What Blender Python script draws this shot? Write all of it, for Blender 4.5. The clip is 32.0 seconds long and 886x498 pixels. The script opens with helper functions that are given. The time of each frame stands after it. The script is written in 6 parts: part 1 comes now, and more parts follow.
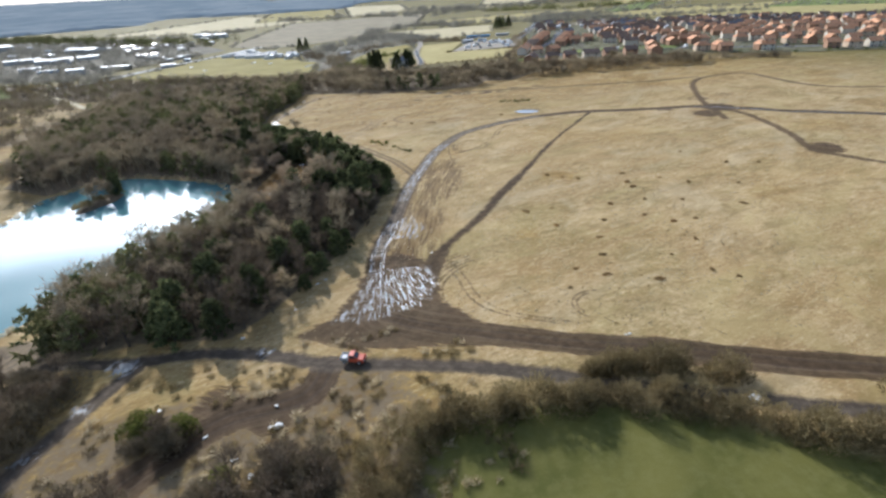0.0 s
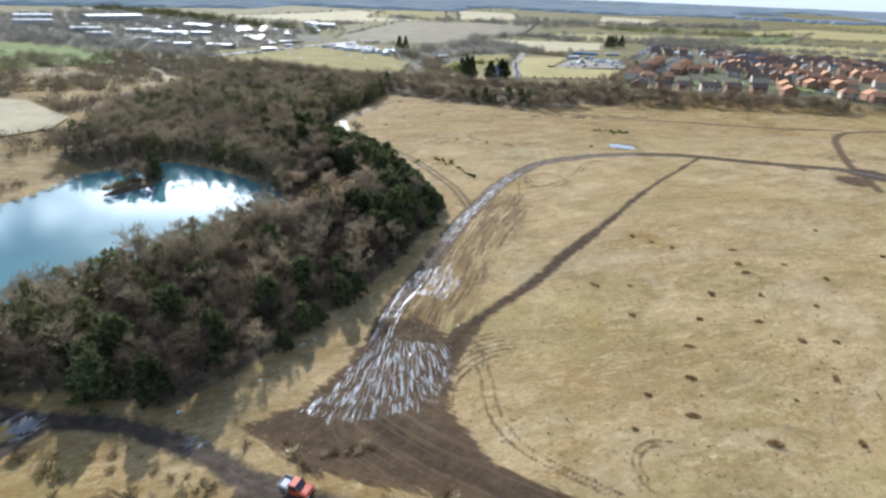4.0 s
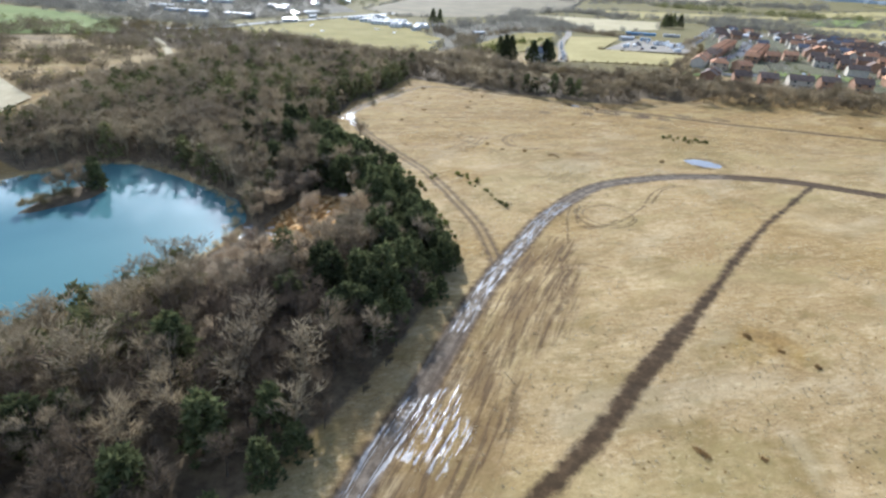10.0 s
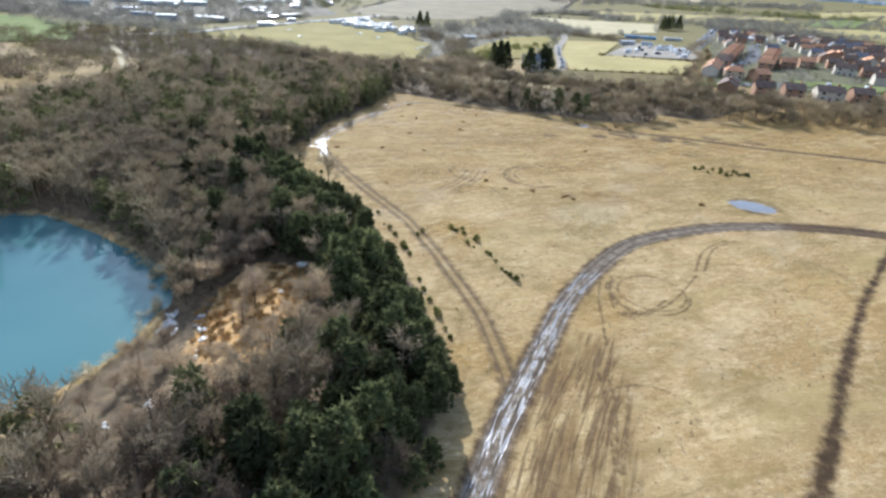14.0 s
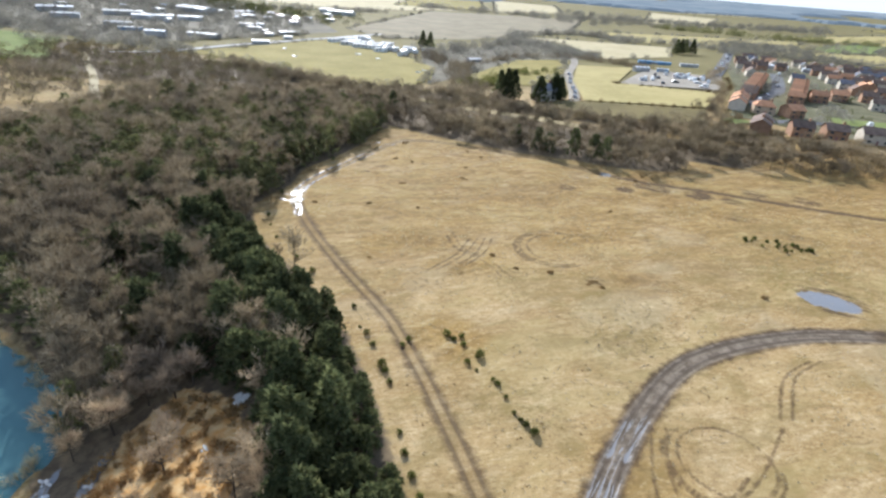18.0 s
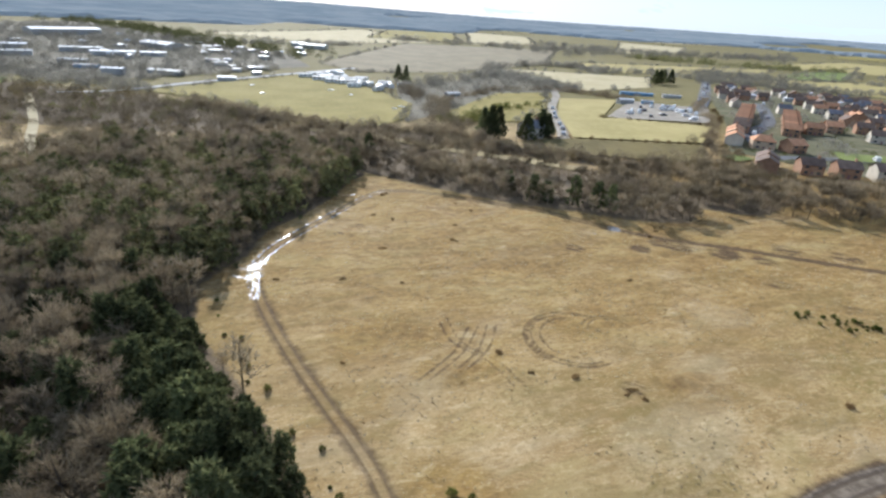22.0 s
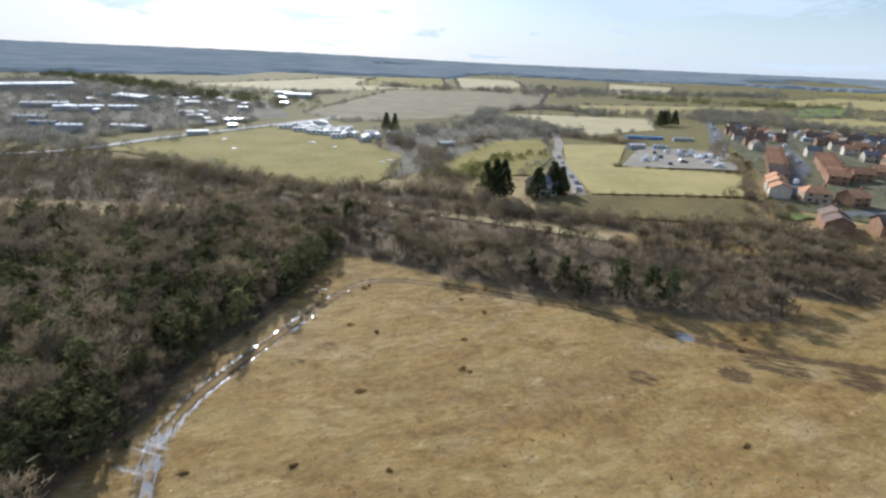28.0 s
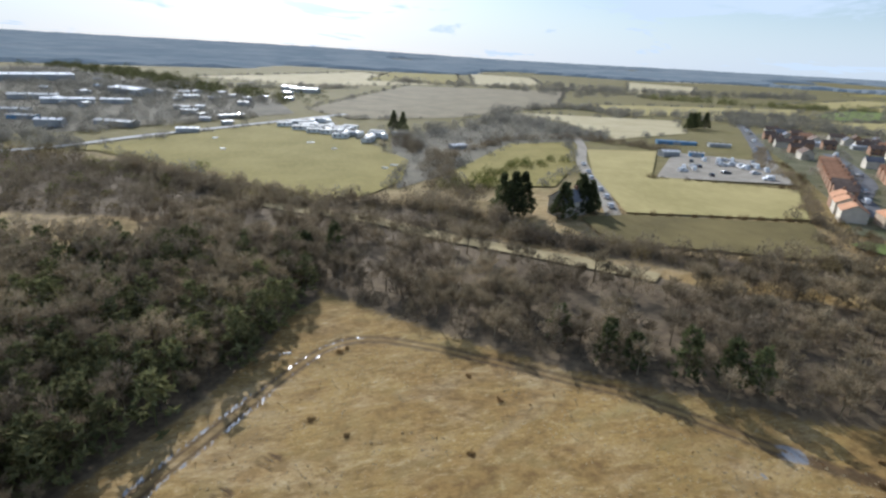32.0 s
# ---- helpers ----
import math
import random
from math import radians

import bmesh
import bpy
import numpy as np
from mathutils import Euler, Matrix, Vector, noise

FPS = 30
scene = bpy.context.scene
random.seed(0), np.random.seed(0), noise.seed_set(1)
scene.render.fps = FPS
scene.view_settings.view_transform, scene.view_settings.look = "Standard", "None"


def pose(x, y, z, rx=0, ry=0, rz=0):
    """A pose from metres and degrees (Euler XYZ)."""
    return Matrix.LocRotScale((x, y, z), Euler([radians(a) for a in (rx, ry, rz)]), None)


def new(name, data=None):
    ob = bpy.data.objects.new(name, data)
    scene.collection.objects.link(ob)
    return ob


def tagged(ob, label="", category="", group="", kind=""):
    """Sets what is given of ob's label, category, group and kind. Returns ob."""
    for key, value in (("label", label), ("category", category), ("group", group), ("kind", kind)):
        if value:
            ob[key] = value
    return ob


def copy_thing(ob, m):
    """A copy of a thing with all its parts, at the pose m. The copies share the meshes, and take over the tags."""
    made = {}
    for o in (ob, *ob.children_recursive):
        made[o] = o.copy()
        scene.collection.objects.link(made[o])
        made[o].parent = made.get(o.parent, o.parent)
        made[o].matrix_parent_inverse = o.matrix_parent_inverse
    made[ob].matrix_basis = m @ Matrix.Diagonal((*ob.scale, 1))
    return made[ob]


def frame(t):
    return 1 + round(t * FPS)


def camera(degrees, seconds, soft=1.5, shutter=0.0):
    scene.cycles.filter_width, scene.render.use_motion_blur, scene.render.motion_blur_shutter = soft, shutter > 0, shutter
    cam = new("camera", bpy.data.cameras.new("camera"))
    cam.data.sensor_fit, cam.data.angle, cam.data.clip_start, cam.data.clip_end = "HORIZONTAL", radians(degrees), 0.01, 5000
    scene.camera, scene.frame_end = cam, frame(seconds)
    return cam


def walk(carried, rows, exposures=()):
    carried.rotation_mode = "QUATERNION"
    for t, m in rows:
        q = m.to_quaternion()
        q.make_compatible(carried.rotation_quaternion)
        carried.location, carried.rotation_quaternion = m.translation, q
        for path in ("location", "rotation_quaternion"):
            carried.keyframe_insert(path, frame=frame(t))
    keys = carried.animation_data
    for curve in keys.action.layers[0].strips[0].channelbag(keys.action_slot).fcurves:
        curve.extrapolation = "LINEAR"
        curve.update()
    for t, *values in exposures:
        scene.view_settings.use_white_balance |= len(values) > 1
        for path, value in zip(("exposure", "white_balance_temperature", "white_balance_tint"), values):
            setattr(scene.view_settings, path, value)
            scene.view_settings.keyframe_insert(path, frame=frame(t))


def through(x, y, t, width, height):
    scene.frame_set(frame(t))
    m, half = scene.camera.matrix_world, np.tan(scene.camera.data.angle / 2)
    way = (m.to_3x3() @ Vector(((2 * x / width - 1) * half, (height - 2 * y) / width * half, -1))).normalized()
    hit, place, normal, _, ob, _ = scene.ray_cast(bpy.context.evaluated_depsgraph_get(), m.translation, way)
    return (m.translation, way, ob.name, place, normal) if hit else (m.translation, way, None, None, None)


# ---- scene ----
cam = camera(79.28, 32.0, soft=2.5)
EXPOSURES = [(0.0, 0.08, 5670, 10), (4.0, 0.2, 5570, 10), (9.0, 0.36, 5480, 10), (15.0, 0.42, 5560, 10), (19.0, 0.4, 5780, 10), (20.5, 0.27, 5760, 10), (23.0, 0.15, 5740, 10), (26.0, -0.03, 5760, 10), (32.0, -0.17, 5680, 10)]

PATH = [
    (0.0, pose(-15.78, -35.54, 48.99, 63.66, 2.73, -13.92)),
    (0.5, pose(-14.19, -32.39, 48.35, 67.32, 1.94, -12.66)),
    (1.0, pose(-12.60, -29.15, 47.80, 67.20, 1.35, -11.14)),
    (1.5, pose(-10.92, -25.78, 47.39, 66.85, 0.49, -9.64)),
    (2.0, pose(-9.26, -22.54, 47.16, 66.51, -0.24, -8.19)),
    (2.5, pose(-7.76, -19.44, 47.08, 66.05, -0.95, -6.68)),
    (3.0, pose(-6.43, -16.41, 47.02, 65.54, -1.39, -5.32)),
    (3.5, pose(-5.22, -13.28, 46.93, 64.98, -1.75, -3.79)),
    (4.0, pose(-4.12, -10.13, 46.80, 64.44, -2.13, -2.52)),
    (4.5, pose(-3.19, -6.90, 46.67, 63.94, -2.29, -1.37)),
    (6.5, pose(-0.83, 6.55, 46.27, 62.39, -3.19, 1.36)),
    (7.0, pose(-0.56, 9.96, 46.16, 62.12, -3.41, 1.61)),
    (7.5, pose(-0.48, 13.49, 46.12, 61.95, -3.46, 1.64)),
    (8.0, pose(-0.52, 17.07, 46.05, 61.81, -3.36, 1.60)),
    (8.5, pose(-0.55, 20.58, 45.89, 61.80, -3.31, 1.50)),
    (9.0, pose(-0.46, 24.18, 45.53, 61.77, -3.26, 1.42)),
    (9.5, pose(-0.24, 27.76, 44.99, 61.81, -3.11, 1.43)),
    (10.0, pose(-0.03, 31.55, 44.43, 61.81, -3.10, 1.55)),
    (10.5, pose(0.04, 35.47, 44.04, 61.83, -3.13, 1.51)),
    (11.0, pose(0.04, 39.26, 43.81, 61.87, -3.25, 1.50)),
    (11.5, pose(-0.07, 43.12, 43.75, 61.83, -3.61, 1.29)),
    (12.0, pose(-0.26, 46.94, 43.76, 61.72, -3.66, 0.90)),
    (12.5, pose(-0.43, 50.79, 43.80, 61.70, -3.46, 0.71)),
    (13.0, pose(-0.57, 54.53, 43.81, 61.75, -3.41, 0.50)),
    (13.5, pose(-0.70, 58.34, 43.84, 61.77, -3.09, 0.30)),
    (14.0, pose(-0.74, 62.28, 43.86, 61.90, -3.02, 0.32)),
    (14.5, pose(-0.70, 66.30, 43.95, 62.07, -3.00, 0.33)),
    (15.0, pose(-0.60, 70.48, 44.23, 62.46, -3.03, 0.25)),
    (15.5, pose(-0.38, 74.08, 44.49, 62.84, -3.04, 0.45)),
    (17.5, pose(-0.00, 87.00, 45.35, 63.24, -3.75, 0.80)),
    (18.0, pose(-0.05, 89.94, 45.68, 63.21, -3.91, 0.93)),
    (18.5, pose(-0.15, 92.89, 46.00, 60.16, -4.23, 0.85)),
    (19.0, pose(-0.44, 95.91, 46.27, 53.61, -4.55, 0.41)),
    (19.5, pose(-0.76, 98.68, 46.51, 54.14, -4.55, -0.09)),
    (20.0, pose(-1.16, 101.52, 46.69, 59.96, -4.20, -0.53)),
    (20.5, pose(-1.59, 104.08, 46.56, 65.59, -4.13, -0.75)),
    (21.0, pose(-1.87, 106.81, 46.32, 66.45, -4.03, -1.16)),
    (21.5, pose(-2.17, 109.90, 46.02, 66.27, -3.66, -1.70)),
    (22.0, pose(-2.42, 113.08, 45.72, 66.24, -3.51, -1.82)),
    (22.5, pose(-2.62, 116.10, 45.61, 66.25, -3.65, -2.15)),
    (23.0, pose(-2.80, 119.39, 45.62, 66.15, -3.57, -2.51)),
    (23.5, pose(-2.92, 122.49, 45.66, 66.10, -3.53, -2.86)),
    (24.0, pose(-3.06, 125.76, 45.67, 67.19, -3.39, -3.25)),
    (24.5, pose(-3.15, 128.79, 45.52, 69.29, -3.03, -3.38)),
    (25.0, pose(-3.28, 132.12, 45.25, 69.18, -2.88, -3.41)),
    (25.5, pose(-3.42, 135.62, 44.92, 69.11, -2.58, -3.47)),
    (26.0, pose(-3.41, 138.93, 44.57, 69.80, -2.35, -3.38)),
    (26.5, pose(-3.27, 142.32, 44.40, 70.71, -2.29, -3.23)),
    (28.5, pose(-2.36, 155.73, 44.11, 70.54, -2.25, -2.90)),
    (29.0, pose(-2.03, 159.31, 44.00, 70.31, -2.24, -2.56)),
    (29.5, pose(-1.71, 162.76, 43.84, 70.27, -2.54, -2.42)),
    (30.0, pose(-1.36, 166.47, 43.68, 70.20, -2.45, -2.29)),
    (30.5, pose(-1.00, 170.40, 43.52, 70.22, -2.71, -1.98)),
    (31.0, pose(-0.64, 174.37, 43.32, 70.34, -2.85, -1.93)),
    (31.5, pose(-0.29, 178.40, 43.26, 70.35, -2.69, -1.81)),
    (32.0, pose(0.11, 182.26, 43.27, 70.18, -2.96, -1.54)),
]
walk(cam, PATH, EXPOSURES)

# world, sun and exposure
SUN_EL, SUN_LEFT = 26.0, 15.5      # degrees above the horizon, degrees to the left of +y
world = bpy.data.worlds.new("sky")
scene.world = world
world.use_nodes = True


class Nodes:
    """Short hand for node trees."""

    def __init__(self, tree):
        self.t = tree
        tree.nodes.clear()

    def add(self, kind, operation="", blend="", smoothed=False, attribute=""):
        node = self.t.nodes.new(kind)
        if operation:
            node.operation = operation
        if blend:
            node.data_type, node.blend_type = "RGBA", blend
        if smoothed:
            node.interpolation_type = "SMOOTHSTEP"
        if attribute:
            node.attribute_name = attribute
        return node

    def put(self, socket, value):
        if isinstance(value, bpy.types.NodeSocket):
            self.t.links.new(value, socket)
        elif value is not None:
            if socket.type == "RGBA" and len(value) == 3:
                value = (*value, 1)
            socket.default_value = value

    def math(self, op, a, b=None, c=None):
        n = self.add("ShaderNodeMath", operation=op)
        for i, v in enumerate((a, b, c)):
            self.put(n.inputs[i], v)
        return n.outputs[0]

    def mix(self, fac, a, b, blend="MIX"):
        n = self.add("ShaderNodeMix", blend=blend)
        self.put(n.inputs[0], fac), self.put(n.inputs[6], a), self.put(n.inputs[7], b)
        return n.outputs[2]

    def noise(self, scale, detail=3.0, rough=0.55, vector=None, warp=0.0):
        n = self.add("ShaderNodeTexNoise")
        n.inputs["Scale"].default_value, n.inputs["Detail"].default_value = scale, detail
        n.inputs["Roughness"].default_value, n.inputs["Distortion"].default_value = rough, warp
        self.put(n.inputs["Vector"], vector)
        return n.outputs[0]

    def step(self, v, lo, hi):
        n = self.add("ShaderNodeMapRange", smoothed=True)
        self.put(n.inputs[0], v)
        n.inputs[1].default_value, n.inputs[2].default_value = lo, hi
        return n.outputs[0]

    def attr(self, name):
        return self.add("ShaderNodeAttribute", attribute=name).outputs["Fac"]

    def mapped(self, vector, scale=(1, 1, 1), turn=0.0):
        n = self.add("ShaderNodeMapping")
        self.put(n.inputs["Vector"], vector)
        n.vector_type = "TEXTURE"
        n.inputs["Scale"].default_value, n.inputs["Rotation"].default_value = tuple(1 / s for s in scale), (0, 0, radians(turn))
        return n.outputs[0]


wn = Nodes(world.node_tree)
sky = wn.add("ShaderNodeTexSky")
sky.sky_type, sky.sun_disc, sky.sun_elevation, sky.sun_rotation = "NISHITA", False, radians(SUN_EL), radians(-SUN_LEFT)
sky.air_density, sky.dust_density, sky.ozone_density = 1.0, 0.5, 1.5
direction = wn.add("ShaderNodeTexCoord").outputs["Generated"]
split = wn.add("ShaderNodeSeparateXYZ")
wn.put(split.inputs[0], direction)
lift = wn.math("ADD", wn.math("MAXIMUM", split.outputs[2], 0.0), 0.12)
flat = wn.add("ShaderNodeCombineXYZ")
wn.put(flat.inputs[0], wn.math("DIVIDE", split.outputs[0], lift))
wn.put(flat.inputs[1], wn.math("DIVIDE", split.outputs[1], lift))
clouds = wn.step(wn.noise(0.75, 6, 0.6, flat.outputs[0], 0.6), 0.5, 0.62)
low = wn.step(split.outputs[2], 0.16, 0.0)
cover = wn.math("MAXIMUM", clouds, wn.math("MULTIPLY", low, 0.78))
tone = wn.mix(wn.step(split.outputs[2], 0.1, 0.3), (7.6, 8.6, 9.6), (11.0, 11.8, 12.8))
cloudy = wn.mix(cover, sky.outputs[0], tone)
# thin bright cloud round the sun
near_sun = wn.add("ShaderNodeVectorMath", operation="DOT_PRODUCT")
wn.put(near_sun.inputs[0], direction)
near_sun.inputs[1].default_value = (-math.sin(radians(SUN_LEFT)) * math.cos(radians(SUN_EL)), math.cos(radians(SUN_LEFT)) * math.cos(radians(SUN_EL)), math.sin(radians(SUN_EL)))
glow = wn.math("POWER", wn.math("MAXIMUM", near_sun.outputs["Value"], 0.0), 55.0)
glow = wn.math("MULTIPLY", glow, wn.math("ADD", 0.35, clouds))
# a bank of sunlit cloud below the sun
bank = wn.math("MULTIPLY", wn.step(split.outputs[2], 0.15, 0.22), wn.step(split.outputs[2], 0.37, 0.31))
bank = wn.math("MULTIPLY", bank, wn.math("POWER", wn.math("MAXIMUM", near_sun.outputs["Value"], 0.0), 12.0))
bank = wn.math("MULTIPLY", bank, wn.step(wn.noise(2.2, 4, 0.6, direction, 0.4), 0.36, 0.5))
glow = wn.math("ADD", glow, wn.math("MULTIPLY", bank, 0.5))
bright = wn.add("ShaderNodeVectorMath", operation="SCALE")
bright.inputs[0].default_value = (150.0, 152.0, 150.0)
wn.put(bright.inputs["Scale"], glow)
total = wn.add("ShaderNodeVectorMath", operation="ADD")
wn.put(total.inputs[0], cloudy), wn.put(total.inputs[1], bright.outputs[0])
cloudy = total.outputs[0]
back = wn.add("ShaderNodeBackground")
wn.put(back.inputs[0], cloudy)
back.inputs[1].default_value = 0.104
wn.put(wn.add("ShaderNodeOutputWorld").inputs[0], back.outputs[0])

sun = new("sun", bpy.data.lights.new("sun", "SUN"))
sun.data.energy, sun.data.angle, sun.data.color = 5.0, radians(0.6), (1.0, 0.93, 0.82)
a, e = radians(SUN_LEFT), radians(SUN_EL)
SUN_DIR = Vector((-math.sin(a) * math.cos(e), math.cos(a) * math.cos(e), math.sin(e)))
sun.matrix_world = Matrix.Translation(SUN_DIR * 500) @ SUN_DIR.to_track_quat("Z", "Y").to_matrix().to_4x4()

# ---------------------------------------------------------------- the lie of the land
def poly_dist(px, py, line):
    """Distance of points to a polyline."""
    best = np.full(px.shape, 1e9)
    for (x0, y0), (x1, y1) in zip(line[:-1], line[1:]):
        dx, dy = x1 - x0, y1 - y0
        u = np.clip(((px - x0) * dx + (py - y0) * dy) / (dx * dx + dy * dy), 0, 1)
        best = np.minimum(best, np.hypot(px - x0 - u * dx, py - y0 - u * dy))
    return best


def inside(px, py, ring):
    r = np.zeros(px.shape, bool)
    for (x0, y0), (x1, y1) in zip(ring, ring[1:] + ring[:1]):
        c = (y0 > py) != (y1 > py)
        r ^= c & (px < (x1 - x0) * (py - y0) / ((y1 - y0) if y1 != y0 else 1e-9) + x0)
    return r


def area_dist(px, py, ring):
    """Signed distance to a ring, negative inside."""
    d = poly_dist(px, py, ring + ring[:1])
    return np.where(inside(px, py, ring), -d, d)


def smooth(v, lo, hi):
    u = np.clip((v - lo) / (hi - lo), 0, 1)
    return u * u * (3 - 2 * u)


def curve(points, step=2.0):
    """A smooth line through control points (Catmull-Rom)."""
    p = np.array([points[0], *points, points[-1]], float)
    out = []
    for i in range(1, len(p) - 2):
        n = max(2, int(np.hypot(*(p[i + 1] - p[i])) / step))
        for u in np.arange(n) / n:
            out.append(tuple(0.5 * (2 * p[i] + (p[i + 1] - p[i - 1]) * u + (2 * p[i - 1] - 5 * p[i] + 4 * p[i + 1] - p[i + 2]) * u * u
                                    + (3 * p[i] - p[i - 1] - 3 * p[i + 1] + p[i + 2]) * u ** 3)))
    return out + [tuple(p[-1])]


LATTICE = np.random.RandomState(7).rand(256, 256)


def value_noise(x, y, size):
    x, y = np.asarray(x, float) / size, np.asarray(y, float) / size
    i, j = np.floor(x).astype(int), np.floor(y).astype(int)
    u, v = x - i, y - j
    u, v = u * u * (3 - 2 * u), v * v * (3 - 2 * v)
    at = lambda a, b: LATTICE[a % 256, b % 256]
    return (at(i, j) * (1 - u) + at(i + 1, j) * u) * (1 - v) + (at(i, j + 1) * (1 - u) + at(i + 1, j + 1) * u) * v


LAKE = curve([(-80, 60), (-72, 75), (-60, 95), (-47, 113), (-43, 122), (-44, 131), (-48, 140), (-55, 148), (-68, 157), (-80, 162),
              (-91, 160), (-98, 152), (-103, 147), (-104.5, 138), (-107, 129), (-110, 122), (-118, 108), (-124, 94), (-115, 75), (-95, 62), (-80, 60)], 3)[:-1]
ISLAND = [(-88.5, 129.5), (-85.5, 130.5), (-81.5, 135), (-78.5, 139.5), (-77.5, 145), (-81, 147.5), (-86, 145.5), (-88.5, 138)]
LAKE_Z = -6.0


def height(x, y):
    """The height of the ground."""
    x, y = np.asarray(x, float), np.asarray(y, float)
    plane = np.clip(1.08 + 0.0342 * x - 0.00976 * y, -4, 4.5)
    away = smooth(np.hypot(x - 30, y - 150), 300, 600)
    z = plane * (1 - away) - 0.5 * away
    d = area_dist(x, y, LAKE)
    shore = smooth(d, 30, 1)
    z = z * (1 - shore) + (LAKE_Z + 0.25) * shore
    z = z - smooth(d, 1.5, -6) * 2.0
    isle = area_dist(x, y, ISLAND)
    z = z + smooth(isle, 3, -2) * 2.6
    hill = smooth(y, 1000, 3400) * (34 + 16 * smooth(x, 700, -900))
    z = z + hill + ((value_noise(x, y, 23) - 0.5) * 0.7 + (value_noise(x + 31, y, 6) - 0.5) * 0.22) * smooth(np.hypot(x - 30, y - 150), 260, 180)
    return z


GRID_X, GRID_Y = np.arange(-560, 600, 2.0), np.arange(-60, 720, 2.0)
GRID_Z = height(*[g.ravel() for g in np.meshgrid(GRID_X, GRID_Y)]).reshape(len(GRID_Y), len(GRID_X))


def hz(x, y):
    """The height at one place, from a table."""
    i, j = int((x + 560) // 2), int((y + 60) // 2)
    if not (0 <= i < len(GRID_X) - 1 and 0 <= j < len(GRID_Y) - 1):
        return float(height(np.array([x]), np.array([y]))[0])
    u, v = (x + 560) / 2 - i, (y + 60) / 2 - j
    return float((GRID_Z[j, i] * (1 - u) + GRID_Z[j, i + 1] * u) * (1 - v) + (GRID_Z[j + 1, i] * (1 - u) + GRID_Z[j + 1, i + 1] * u) * v)


# the tracks, by their middle lines
TRACK_A = curve([(-9.5, 50), (-9, 54.5), (-6.9, 64.5), (-1.7, 77.8), (2.8, 90.5), (8, 104.5), (14.6, 118.7), (19.4, 128.8), (26.7, 139.6),
                 (34.9, 148.4), (44.3, 153.6), (55.8, 157), (68.1, 157.3), (79.5, 156), (90, 152.5), (106.5, 144), (124, 135), (143, 117), (164, 100), (190, 80)])
TRACK_B = curve([(-2, 45), (3, 56), (9, 63.5), (18.3, 73.4), (24.3, 81.1), (39, 98.6), (60.9, 125.7), (87, 153)])
TRACK_D = curve([(-9, 39), (-3, 33.5), (3.8, 29.3), (14.5, 22.5), (28, 15.5), (39.9, 8.8), (49.5, 4.1), (75, -9), (110, -25)])
TRACK_E = curve([(-110, 50), (-85, 48), (-69, 46), (-60.4, 44.2), (-48.9, 40.8), (-38.9, 39.6), (-25.8, 34), (-20.8, 30.5), (-6, 24.5),
                 (4.9, 19.4), (23.5, 8.6), (31.4, 4.1), (42.6, -1.8), (70, -14), (110, -32)])
TRACK_E2 = curve([(-47.5, 40), (-52.1, 30.9), (-57.7, 20), (-66, 0)])
TRACK_E3 = curve([(-19.4, 29), (-22.6, 23.4), (-32.6, 22.3), (-38.7, 18.2), (-44.7, 13.3), (-55, 2)])
TRACK_F = curve([(9.5, 110), (7.2, 123.2), (5.7, 128.1), (3.3, 134.8), (-1.3, 146.7), (-6.4, 158.2), (-12.1, 167.1), (-19.1, 177.8), (-26.5, 191),
                 (-32, 203), (-33.2, 210), (-31.9, 219.6), (-28.1, 229.8), (-24.1, 239.3), (-19.1, 250.3), (-13.7, 259), (-5.4, 261), (12, 254.4),
                 (27.4, 247.1), (36, 241), (46.7, 233)])
TRACK_F3 = curve([(46.7, 233), (54.3, 228.1), (69.4, 221.6), (95, 210), (130, 196), (160, 189)])
LOOP = curve([(230, 120), (185.5, 146.2), (184.9, 186), (165, 187), (152.5, 180), (141, 165), (128, 142), (122, 126), (119, 119)])
LOOP_B = curve([(126, 134), (128.1, 117.4), (120.1, 92.4), (114.2, 78.7), (119.5, 62.8), (130, 40)])
FIELD_EDGE = [(-34, 41), (-27.5, 45.5), (-19.5, 56), (-9.3, 73), (-2.2, 88), (2.2, 103), (3.4, 113), (0.2, 121.5), (-4.6, 136), (-11.5, 153), (-22, 168.5), (-37, 187), (-41, 201),
              (-36.5, 214), (-36.5, 228), (-30.5, 240), (-24.5, 258), (-23, 270), (-19, 278), (-6, 270), (9, 259.5), (22, 252), (34, 246.5), (44, 242),
              (56, 238), (68, 237), (76, 248), (90, 243.5), (106, 239), (125, 236), (190, 222), (260, 150), (300, 0), (120, -45)]
WOOD_FLOOR = [(-34, 40)] + FIELD_EDGE[1:19] + [(-30, 300), (-120, 300), (-118, 160), (-103, 152), (-92, 161), (-80, 163), (-68, 158), (-55, 149), (-46, 140), (-40, 125), (-57, 92), (-72, 70), (-70, 50)]
WET_FAN = [(-18.3, 40.9), (-13.1, 46.5), (-9.8, 56), (-3, 55), (1.3, 53.7), (1.4, 46.5), (-3.2, 40.6), (-12.2, 39)]

# ---------------------------------------------------------------- materials
def material(name):
    m = bpy.data.materials.new(name)
    m.use_nodes = True
    return m, Nodes(m.node_tree)


